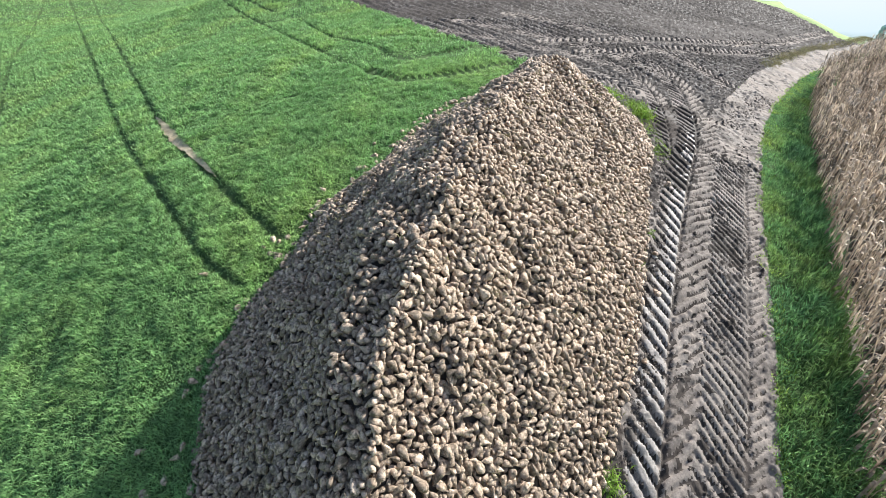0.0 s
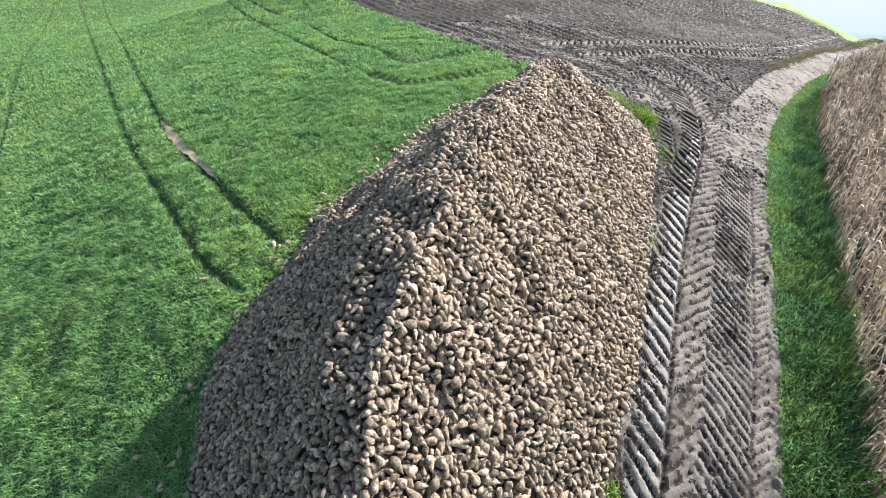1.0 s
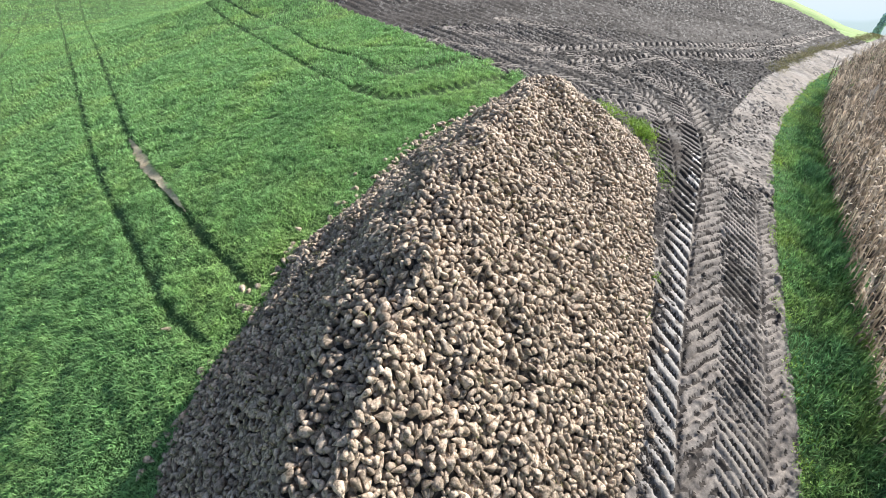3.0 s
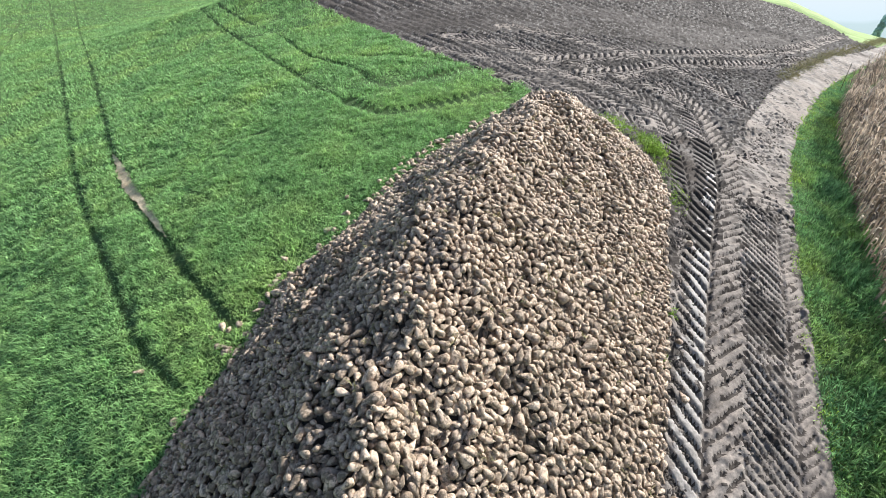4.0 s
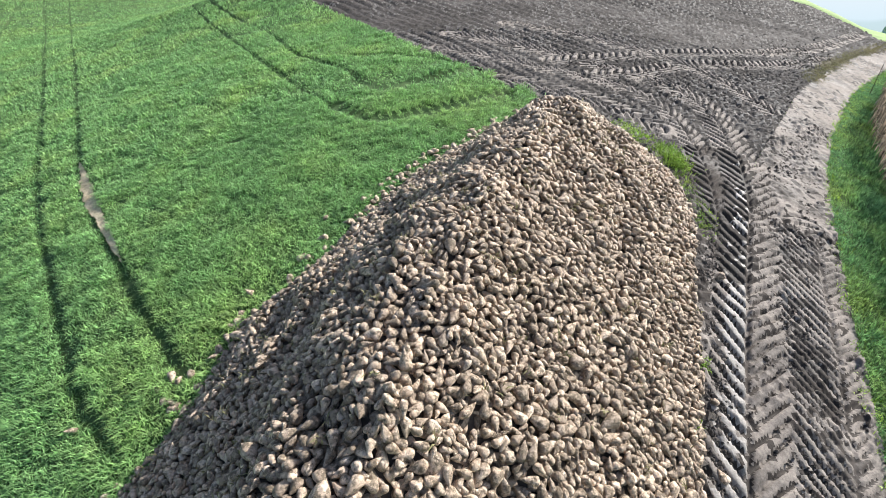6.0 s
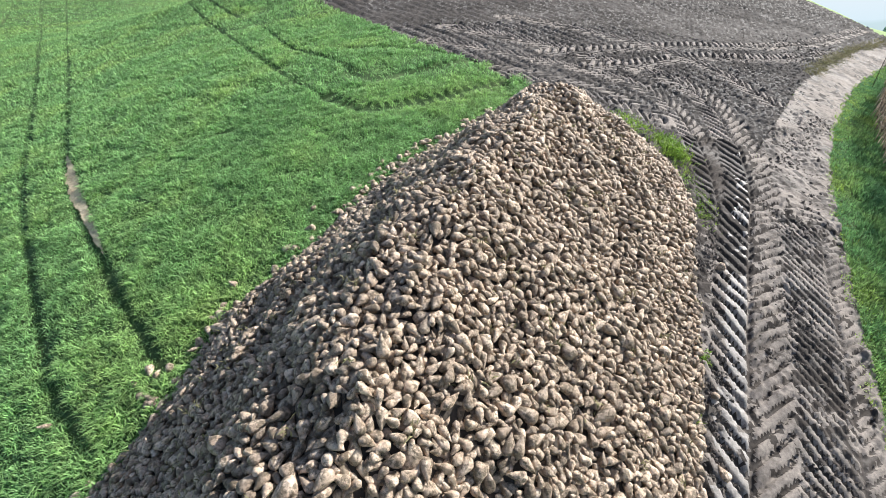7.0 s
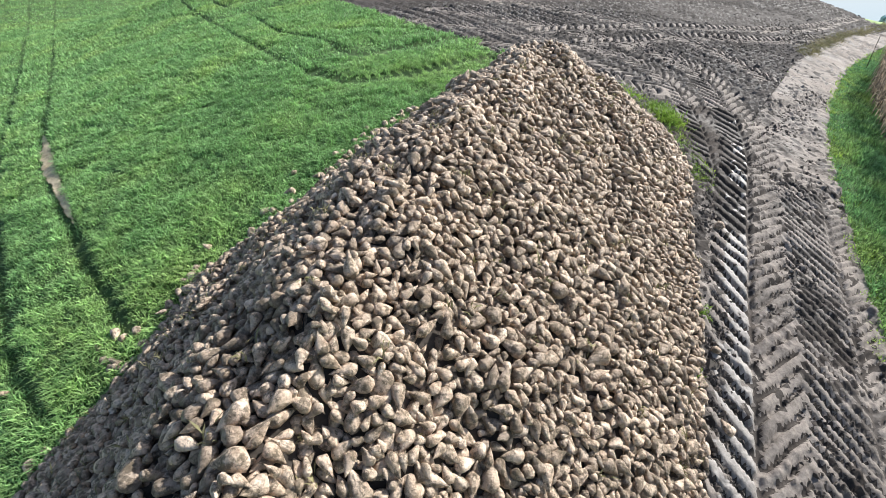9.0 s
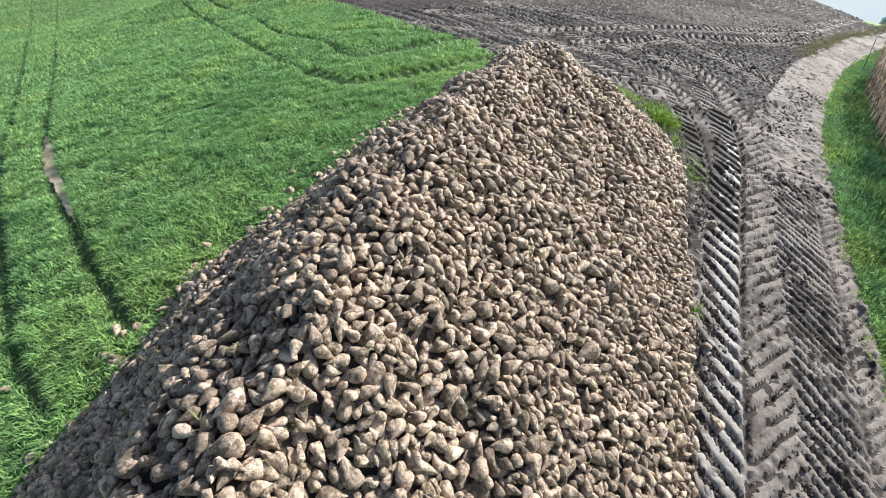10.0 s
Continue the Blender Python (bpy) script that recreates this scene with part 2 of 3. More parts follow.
def heap(x, y):
    """Height of the heap's surface over the land (0 outside it)."""
    l, r, cx = np.interp(y, PILE_Y, PILE_L), np.interp(y, PILE_Y, PILE_R), np.interp(y, CREST_Y, CREST_X)
    top = np.interp(y, CREST_Y, CREST_Z) - land(cx, y)
    u = np.where(x < cx, (x - l) / np.maximum(cx - l, 0.05), (r - x) / np.maximum(r - cx, 0.05))
    u = np.clip(u, 0, 1)
    p = u + np.where(x < cx, 0.1 * np.exp(-((u - 0.78) / 0.16) ** 2), 0.16 * u * (1 - u)) - 0.055 * np.exp(-((1 - u) / 0.26) ** 2)
    base = np.where(x < cx, land(l, y), land(r, y)) * (1 - u) + land(cx, y) * u
    h = base + p * np.maximum(top, 0) - land(x, y)
    ok = (u > 0) & (y > PILE_Y[0]) & (y < PILE_Y[-1])
    bumps = 0.06 * smooth_noise(x, y, 1.1, 3) + 0.02 * smooth_noise(x, y, 0.55, 4)
    return np.where(ok, np.maximum(h + bumps * np.minimum(1, u * 3), 0), 0)


# ---- wheel prints: line, half width, lug pitch, depth, lean of the lugs ----
PRINTS = [
    (smooth_line([(5.0, 9.5), (5.24, 10.07), (5.55, 11.0), (5.82, 12.21), (5.93, 13.49), (5.76, 14.37), (5.33, 15.08), (4.62, 15.6), (3.2, 16.4), (0.5, 18.4)]), 0.34, 0.3, 0.24, 0.05),
    (smooth_line([(1.52, 1.0), (2.63, 3.19), (3.42, 5.14), (4.16, 6.78), (4.95, 8.4), (5.6, 9.62), (6.05, 10.46), (6.52, 11.63), (6.83, 12.83), (7.05, 14.06), (6.92, 15.19),
                  (6.32, 15.98), (5.24, 16.56), (3.84, 17.77), (1.0, 20)]), 0.48, 0.49, 0.24, 0.055),
    (smooth_line([(2.7, 1.0), (3.81, 3.25), (4.38, 4.42), (4.79, 5.3), (5.29, 6.38), (5.81, 7.47), (6.45, 8.8), (7.0, 9.8)]), 0.7, 0.22, 0.165, 0.036),
    (smooth_line([(4.4, 15.9), (6.17, 16.6), (8.26, 18.03), (11.5, 19.4), (16.0, 22.2)]), 0.34, 0.34, 0.28, 0.08),
    (smooth_line([(3.4, 16.9), (5.78, 17.82), (8.0, 18.97), (10.76, 20.21), (15.17, 22.77), (21, 27.5)]), 0.34, 0.34, 0.28, 0.08),
    (smooth_line([(9.2, 14.9), (8.94, 15.64), (8.54, 16.81), (7.8, 18.0), (6.2, 19.2), (3.0, 21.4)]), 0.4, 0.4, 0.26, 0.08),
    (smooth_line([(1.6, 15.6), (3.2, 14.9), (4.6, 13.9), (5.3, 13.0)]), 0.36, 0.36, 0.26, 0.07),
]


def prints(x, y):
    """Height of the wheel prints, how far a place lies in one (0 to 1), and whether it lies in a groove."""
    z, hold, sunk = np.zeros(x.shape), np.zeros(x.shape), np.zeros(x.shape, bool)
    for line, left, right, pitch, depth in PRINTS:
        d, s = along(x, y, line)
        half = np.where(d > 0, left, right)
        v = np.abs(d) / half
        inn = np.clip((1.04 - v + 0.12 * (rough_noise(x, y, 0.2, 15) - 0.5)) / 0.1, 0, 1) * (s > 0.01)
        wob = smooth_noise(x, y, 0.9, 11)
        ph = (s - np.abs(d) * np.where(d > 0, 0.85, 1.35)) / pitch + wob * 0.1 + 0.12 * rough_noise(x, y, 0.3, 16) + np.where(d > 0, 0.5, 0)
        q = ph - np.floor(ph)
        lug = np.clip(np.minimum(q, 0.72 - q) / 0.07, 0, 1) * np.clip((v - 0.03) / 0.06, 0, 1)
        h = depth * np.where(d > 0, 1.0, 0.85) * (lug - 0.6) * (0.7 + 0.6 * rough_noise(x, y, 0.3, 5))
        z = np.where(inn > 0, z * (1 - inn) + h * inn, z)
        hold = np.maximum(hold, inn)
        sunk = np.where(inn > 0.5, lug < 0.4, sunk)
    return z, hold, sunk


def track_height(x, y):
    p, hold, _ = prints(x, y)
    patch = np.clip(rough_noise(x, y, 0.5, 2) * 3 - 0.9, 0, 1)
    clods = rough_noise(x, y, 0.055, 1) ** 3 * 0.075 * patch + rough_noise(x, y, 0.15, 3) ** 3 * 0.05 * (1 - hold)
    fine = (rough_noise(x, y, 0.045, 9) - 0.5) * 0.012
    return land(x, y) + 0.015 + p + clods * (1 - 0.45 * hold) + fine + 0.02 * smooth_noise(x, y, 1.6, 6)


def field_rows(x, y):
    """1 on the lug marks of the wheel rows that line the harvested field, 0 between them."""
    d, s = along(x, y, [(-12, 40), (2.6, 14.2), (10, 1)])
    far = y > 25
    row = d / np.where(far, 0.5, 0.38) + 0.2 * smooth_noise(x, y, 6.0, 14)
    k = np.floor(row)
    w = np.abs(row - k - 0.5) * 2
    q = (s / np.where(far, 0.26, 0.2) + k * 0.37 + w * 0.9) % 1.0
    lug = np.clip(np.minimum(q, 0.6 - q) / 0.1, 0, 1) * np.clip((0.85 - w) * 6, 0, 1)
    return lug


def plough_height(x, y):
    p, hold, _ = prints(x, y)
    rows = np.where(y > 25, 0.085, 0.06) * (field_rows(x, y) - 0.3) * np.clip(rough_noise(x, y, 1.3, 21) * 3 - 0.3, 0.75, 1)
    clods = rough_noise(x, y, 0.11, 7) ** 2 * 0.045 + rough_noise(x, y, 0.3, 8) ** 2 * 0.02
    return land(x, y) - 0.02 + p * 1.4 + (rows + clods) * (1 - 0.92 * hold)


def spacing(lo, hi, step):
    return np.arange(lo, hi + step * 0.5, step)


far_axis = np.concatenate([-np.geomspace(1500, 72, 22), spacing(-70, 70, 1.0), np.geomspace(72, 1500, 22)])
ROAD = PALE_LEFT + TRACK_RIGHT[::-1]
WET_ZONE = [(x - 0.25, y) for x, y in zip(PILE_R, PILE_Y)][:11] + [(4.7, 11.9), (5.3, 12.3), (6.2, 12.4), (7.1, 12.2)] + [q for q in PALE_LEFT[::-1] if q[1] < 12.1]
VERGE_ZONE = [(x - 0.14, y) for x, y in TRACK_RIGHT] + [(x + 0.3, y) for x, y in MAIZE_EDGE[::-1]]
MAIZE_ZONE = MAIZE_EDGE + [(90, 60), (90, -6), (3.5, -6)]
WHEAT_ZONE = ([(-80, -6), (-1.6, -6)] + [(x + 0.35, y) for x, y in zip(PILE_L, PILE_Y)] + PLOUGH_EDGE[::-1][1:] + [(-80, 72)])
FIELD_ZONE = [(-1.6, -6)] + [(x + 0.35, y) for x, y in zip(PILE_L, PILE_Y)] + PLOUGH_EDGE[::-1][1:] + PLOUGH_TOP + PALE_LEFT[::-1][8:] + [(0.5, -6)]

ground = sheet("ground", far_axis, far_axis, lambda x, y: land(x, y) - 0.16, lambda x, y: np.hypot(x, y) > 0, MEADOW)
tagged(ground, "rolling green farmland falling away to hazy distance", "ground", kind="structure")

RUTS = [smooth_line(q) for q in (
    [(-40, 57.5), (-29, 41.5), (-18.2, 26.1), (-11.96, 17.16), (-8.76, 12.67), (-5.85, 8.99), (-4.46, 7.3), (-3.43, 6.4)],
    [(-39, 60), (-27.1, 41.5), (-19.4, 30.2), (-11.58, 18.59), (-7.78, 13.01), (-5.01, 9.59), (-3.84, 8.26), (-2.93, 7.32)],
    [(-17, 39), (-12.27, 30.77), (-7.1, 22.2), (-5.1, 18.86), (-3.45, 16.15), (-2.15, 14.33), (-0.98, 13.17), (-0.25, 13.22), (0.64, 13.61), (2.25, 14.43)],
    [(-15, 37), (-9.9, 28.8), (-6.19, 23.28), (-4.3, 19.49), (-3.0, 17.87), (-1.88, 16.36), (-1.09, 14.92), (-0.28, 15.14), (0.73, 15.73), (2.14, 16.19)],
    [(-2.26, 18.11), (-1.08, 17.83), (0.05, 17.28), (1.62, 16.25)],
    [(-38, 52), (-27.17, 33.9), (-22.44, 25.63), (-15, 14.5)],
)]
# lanes where wheels turned out of the wheat
LANES = [smooth_line([(-1.9, 14.1), (-0.98, 13.3), (-0.25, 13.3), (0.64, 13.65), (2.25, 14.45)]), smooth_line([(-1.6, 15.6), (-1.0, 15.0), (-0.28, 15.14), (0.73, 15.73), (2.1, 16.2)])]
BARE_STRETCH = [(-8.6, 14.1), (-6.9, 11.9), (-5.0, 9.65)]


def rut_depth(x, y):
    r = np.zeros(x.shape)
    for line in RUTS:
        d, _ = along(x, y, line)
        r = np.maximum(r, np.exp(-(d / (0.1 * np.clip(0.35 + 1.3 * rough_noise(x, y, 0.45, 51), 0.3, 1.3))) ** 2))
    return r


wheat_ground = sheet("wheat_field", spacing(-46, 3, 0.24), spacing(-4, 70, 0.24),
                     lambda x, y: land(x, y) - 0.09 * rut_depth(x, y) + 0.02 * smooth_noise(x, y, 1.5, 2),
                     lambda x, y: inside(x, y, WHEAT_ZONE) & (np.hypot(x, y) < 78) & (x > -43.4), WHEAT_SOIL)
lane_far = sheet("farm_lane", spacing(-52, -43.4, 0.4), spacing(38, 70, 0.5), lambda x, y: land(x, y) + 0.02, lambda x, y: y > 0, MUD)
tagged(lane_far, "distant grey farm lane along the wheat", "lane", kind="structure")
tagged(wheat_ground, "earth of a young winter wheat field with wheel ruts", "field", kind="structure")


def field_mud(x, y):
    """1 where lugs pressed pale smooth clay out of the dark soil."""
    _, hold, sunk = prints(x, y)
    lug = field_rows(x, y) * (rough_noise(x, y, 0.12, 49) > 0.5) * (rough_noise(x, y, 1.7, 50) > 0.35)
    return np.where(hold > 0.5, 2 * (~sunk & (rough_noise(x, y, 0.2, 46) > 0.3)), lug > 0.8).astype(int)


in_field = lambda x, y: inside(x, y, FIELD_ZONE) & ~inside(x, y, WET_ZONE)
field = sheet("ploughed_field", spacing(-1, 15, 0.04), spacing(0, 20.5, 0.04), plough_height, in_field, [PLOUGH, FIELD_CLAY, MUD], pick=field_mud)
field_mid = sheet("ploughed_field_mid", spacing(-8, 29, 0.075), spacing(20.48, 34, 0.075), plough_height, in_field, [PLOUGH, FIELD_CLAY, MUD], pick=field_mud)
tagged(field_mid, "dark harvested field lined with wheel marks", "field", kind="structure")
tagged(field, "dark harvested field of wet clods and wheel marks", "field", kind="structure")
far_field = sheet("ploughed_field_far", spacing(-30, 30, 0.16), spacing(34, 66, 0.16), lambda x, y: plough_height(x, y) - 0.01,
                  lambda x, y: inside(x, y, FIELD_ZONE), [PLOUGH, FIELD_CLAY, MUD], pick=field_mud)
tagged(far_field, "dark harvested field rising to the crest", "field", kind="structure")


# meadow that runs on beyond the field's edge down to the valley
m_az = np.radians(np.linspace(15.8, 42.0, 50))
top_az = np.array([math.atan2(a, b) for a, b in PLOUGH_TOP])
m_d = np.interp(m_az, top_az, [math.hypot(a, b) for a, b in PLOUGH_TOP])
m_z = land(m_d * np.sin(m_az), m_d * np.cos(m_az))
m_end = 5 - 84 * ((5 - m_z) / m_d - 0.007)
rings = [(np.stack([d * np.sin(m_az), d * np.cos(m_az), z], 1)) for d, z in
         ((m_d - 0.5, m_z - 0.3), (m_d, m_z - 0.03), (m_d * 0.5 + 42, (m_z + m_end) / 2 + 0.05), (84 + 0 * m_d, m_end), (120 + 0 * m_d, m_end - 9))]
q = (np.arange(49)[None, :] + 50 * np.arange(4)[:, None]).ravel()
meadow = bulk("meadow", np.concatenate(rings), np.stack([q, q + 50, q + 51, q + 1], 1), MEADOW, True)
tagged(meadow, "bright green meadow beyond the harvested field's edge", "meadow", kind="structure")


def track_mud(x, y):
    """0 for pale clay, 1 for dark wet mud and painted groove shade, 2 for polished lug tops with painted sheen."""
    wob = 0.28 * (rough_noise(x, y, 0.35, 41) - 0.5) + 0.3 * (rough_noise(x, y, 0.09, 42) - 0.5)
    d, _ = along(x, y, PALE_LEFT)
    left = (d + wob > 0.0) & ((y + 4 * wob > 9.0) | (d + wob > 0.66))
    _, _, sunk = prints(x, y)
    p, run = along(x, y, PRINTS[2][0])
    churned = (p > 0.08 + wob) & (p < 0.62 + wob) & (y + 6 * wob > 5.9) & (y + 5 * wob < 10.2)
    patch = churned & (sunk | (rough_noise(x, y, 0.16, 48) > 0.56))
    bits = (rough_noise(x, y, 0.085, 43) > np.where(y > 9, 0.7, 0.76)) & (rough_noise(x, y, 1.1, 44) > 0.35)
    # damp grooves speckled dark, so that their shade is in the colour
    groove_shade = sunk & (rough_noise(x, y, 0.07, 45) > 0.42)
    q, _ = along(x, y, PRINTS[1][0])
    # lug tops of the left half take the colour with sheen painted in
    sheen_tops = (q > 0.03) & (q < 0.34 + 0.6 * wob) & (y + 16 * wob < 9.4) & ~sunk & (rough_noise(x, y, 0.12, 47) > 0.2)
    return np.where(sheen_tops, 2, (left | patch | bits | groove_shade).astype(int))


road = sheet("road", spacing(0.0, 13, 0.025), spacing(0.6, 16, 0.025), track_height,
             lambda x, y: (inside(x, y, ROAD) & (y < 15.0)) | (inside(x, y, WET_ZONE) & ~inside(x, y, ROAD)), [MUD, WET_AND_SHADE, SHEEN_CLAY], pick=track_mud)
tagged(road, "muddy farm track printed by wide lugged tyres", "track", kind="structure")
road_far = sheet("road_far", spacing(8, 60, 0.08), spacing(14.98, 50, 0.08), track_height, lambda x, y: inside(x, y, ROAD), [MUD, WET_AND_SHADE, SHEEN_CLAY], pick=track_mud)
tagged(road_far, "pale damp farm track bending away uphill", "track", kind="structure")
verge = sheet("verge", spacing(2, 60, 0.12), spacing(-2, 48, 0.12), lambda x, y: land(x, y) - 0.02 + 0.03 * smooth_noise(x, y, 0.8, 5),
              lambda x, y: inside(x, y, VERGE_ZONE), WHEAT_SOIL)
tagged(verge, "grass verge between the track and the maize", "verge", kind="structure")
maize_soil = sheet("maize_field", spacing(3, 60, 0.4), spacing(-5, 50, 0.4), lambda x, y: land(x, y) - 0.01,
                   lambda x, y: inside(x, y, MAIZE_ZONE), SOIL_AND_GAPS)
tagged(maize_soil, "shaded earth under ripe maize", "field", kind="structure")


# ---- grass: single leaves, thinner and larger with distance ----
def scatter(zone, box, density, seed):
    r = np.random.default_rng(seed)
    x0, y0, x1, y1 = box
    n = int(density * (x1 - x0) * (y1 - y0))
    x, y = r.uniform(x0, x1, n), r.uniform(y0, y1, n)
    wob = 0.12 * smooth_noise(x, y, 0.7, 17)
    ok = inside(x + wob, y + wob, zone)
    return x[ok], y[ok]


def leaves(x, y, z, length, width, seed, lean=0.6):
    r = np.random.default_rng(seed)
    n = len(x)
    az, ln = r.uniform(0, 2 * math.pi, n), r.uniform(0.1, 1.0, n) * lean
    h = length * r.uniform(0.6, 1.2, n)
    fx, fy = np.cos(az), np.sin(az)
    tw = r.uniform(-0.9, 0.9, n)
    wx, wy = -np.sin(az + tw), np.cos(az + tw)
    w = width * r.uniform(0.6, 1.3, n) * 0.6
    base = np.stack([x, y, z], 1)
    off = np.stack([wx * w, wy * w, np.zeros(n)], 1)
    mid = base + np.stack([fx * ln * h * 0.35, fy * ln * h * 0.35, h * 0.6], 1)
    tip = base + np.stack([fx * ln * h * 1.1, fy * ln * h * 1.1, h * (1.0 - 0.25 * ln)], 1)
    V = np.stack([base, mid - off, mid + off, tip], 1).reshape(-1, 3)
    a = np.arange(n)[:, None] * 4
    return V, np.concatenate([a + np.array([[0, 2, 1]]), a + np.array([[1, 2, 3]])])


def grass(name, pieces, mat):
    Vs, Fs, k = [], [], 0
    for V, F in pieces:
        Vs.append(V)
        Fs.append(F + k)
        k += len(V)
    return bulk(name, np.concatenate(Vs), np.concatenate(Fs), mat)


def wheat_patch(box, density, length, width, seed, lo, hi):
    x, y = scatter(WHEAT_ZONE, box, density, seed)
    r = np.random.default_rng(seed + 50)
    d = np.hypot(x, y - 2) * (1 + 0.22 * (r.random(len(x)) - 0.5))
    rut = rut_depth(x, y)
    b, _ = along(x, y, BARE_STRETCH)
    lane = np.zeros(len(x), bool)
    for line in LANES:
        q, s = along(x, y, line)
        lane |= (np.abs(q) < 0.26) & ((s / 0.24 + np.abs(q)) % 1.0 < 0.62)
    keep = (d > lo) & (d < hi) & (x > -43.4) & (r.random(len(x)) > rut * np.where(d < 11, 0.8, 0.62)) & (r.random(len(x)) > lane * 0.95) & ((np.abs(b) > 0.1 - 0.05 * rough_noise(x, y, 0.3, 9)) | (r.random(len(x)) < 0.3)) & (heap(x, y) < 0.1)
    x, y, rut = x[keep], y[keep], rut[keep]
    tall = length * (0.1 + 0.85 * rough_noise(x, y, 0.5, 31) + 0.95 * rough_noise(x, y, 0.14, 32)) * (1 - 0.5 * rut)
    return leaves(x, y, land(x, y) - 0.06 * rut, tall, width, seed + 99, 1.6)


bare = sheet("bare_rut", spacing(-9, -4.6, 0.03), spacing(9.3, 14.4, 0.03), lambda x, y: land(x, y) + 0.012 + 0.03 * rough_noise(x, y, 0.12, 4),
             lambda x, y: np.abs(along(x, y, BARE_STRETCH)[0]) < (0.05 + 0.13 * rough_noise(x, y, 0.3, 6)) * np.clip(np.minimum(y - 9.5, 14.2 - y) / 1.6, 0, 1), BARE)
tagged(bare, "bare pale soil in a wheel rut of the wheat", "rut", kind="structure")
wheat = grass("wheat", [wheat_patch((-14, 0, 3, 15), 2700, 0.09, 0.0125, 1, 0, 13),
                        wheat_patch((-24, 0, 3, 24), 850, 0.12, 0.021, 2, 13, 22),
                        wheat_patch((-46, 6, 3, 46), 260, 0.13, 0.032, 3, 22, 45),
                        wheat_patch((-60, 20, 3, 72), 60, 0.12, 0.06, 4, 45, 78)], WHEAT)
tagged(wheat, "dense young green winter wheat", "wheat", kind="stuff")


def verge_patch(box, density, length, width, seed, lo, hi):
    x, y = scatter(VERGE_ZONE, box, density, seed)
    d = np.hypot(x, y)
    far, _ = along(x, y, TRACK_RIGHT)
    keep = (d > lo) & (d < hi) & (far < 0.06 * rough_noise(x, y, 0.2, 3))
    x, y, far = x[keep], y[keep], far[keep]
    tall = length * (0.3 + 0.8 * rough_noise(x, y, 0.6, 33) + 0.6 * rough_noise(x, y, 0.18, 34)) * np.clip(0.45 + np.abs(far) * 0.9, 0, 1.3)
    return leaves(x, y, land(x, y), tall, width, seed + 7, 0.9)


verge_grass = grass("verge_grass", [verge_patch((3, -1, 15, 16), 1500, 0.2, 0.014, 11, 0, 16), verge_patch((8, 8, 40, 40), 1300, 0.11, 0.016, 12, 16, 50)], VERGE)
x, y = scatter(VERGE_ZONE, (3, 1, 24, 27), 900, 13)
far, _ = along(x, y, TRACK_RIGHT)
keep = (np.abs(far) < 0.08 + 0.32 * rough_noise(x, y, 0.5, 35)) & (rough_noise(x, y, 0.16, 36) > 0.3)
x, y = x[keep], y[keep]
edge_grass = grass("edge_grass", [leaves(x, y, land(x, y), 0.03 + 0.06 * rough_noise(x, y, 0.2, 37), 0.012, 14, 1.1)], FRESH)
tagged(edge_grass, "short yellow-green grass along the track's edge", "grass", kind="stuff")
tagged(verge_grass, "uneven rank grass of the track verge", "grass", kind="stuff")


# ---- sugar beet heap ----
def beet_shape(seed, grade=0):
    """A beet: flat crown, full shoulder, creased tapering crooked root; tip along +z, unit length."""
    r = np.random.default_rng(seed)
    sides = (11, 7, 6)[grade]
    prof = [(-0.06, 0.09), (-0.01, 0.19), (0.07, 0.27), (0.18, 0.305), (0.34, 0.29), (0.5, 0.245), (0.66, 0.185), (0.8, 0.12), (0.93, 0.06), (1.04, 0.015)]
    prof = prof if grade == 0 else [prof[i] for i in ((0, 2, 3, 4, 5, 7, 9), (0, 2, 4, 6, 9))[grade - 1]]
    fat, blunt = r.uniform(0.82, 1.18), r.uniform(-0.05, 0.06)
    bend, crease = r.uniform(-0.16, 0.16, 2), r.uniform(0, 6.3, 3)
    V = []
    for t, w in prof:
        for k in range(sides):
            a = 2 * math.pi * k / sides
            w2 = w + blunt * t * (1 - t * 0.6)
            q = max(w2, 0.008) * fat * (1 + r.uniform(-0.09, 0.09)) * (1 + 0.14 * math.cos(2 * a + crease[0]) + 0.09 * math.cos(3 * a + crease[1] + 2 * t) - 0.16 * math.exp(-((math.sin((a - crease[2] - t) / 2)) / 0.25) ** 2) * t)
            V.append((q * math.cos(a) + bend[0] * t * t, q * math.sin(a) + bend[1] * t * t, t - 0.4 + (0.04 * math.cos(a + crease[2]) if t < 0.05 else 0)))
    F = []
    for j in range(len(prof) - 1):
        for k in range(sides):
            a, b = j * sides + k, j * sides + (k + 1) % sides
            F += [(a, b, b + sides), (a, b + sides, a + sides)]
    for k in range(1, sides - 1):
        F += [(0, k + 1, k), ((len(prof) - 1) * sides, (len(prof) - 1) * sides + k, (len(prof) - 1) * sides + k + 1)]
    return np.array(V), np.array(F)


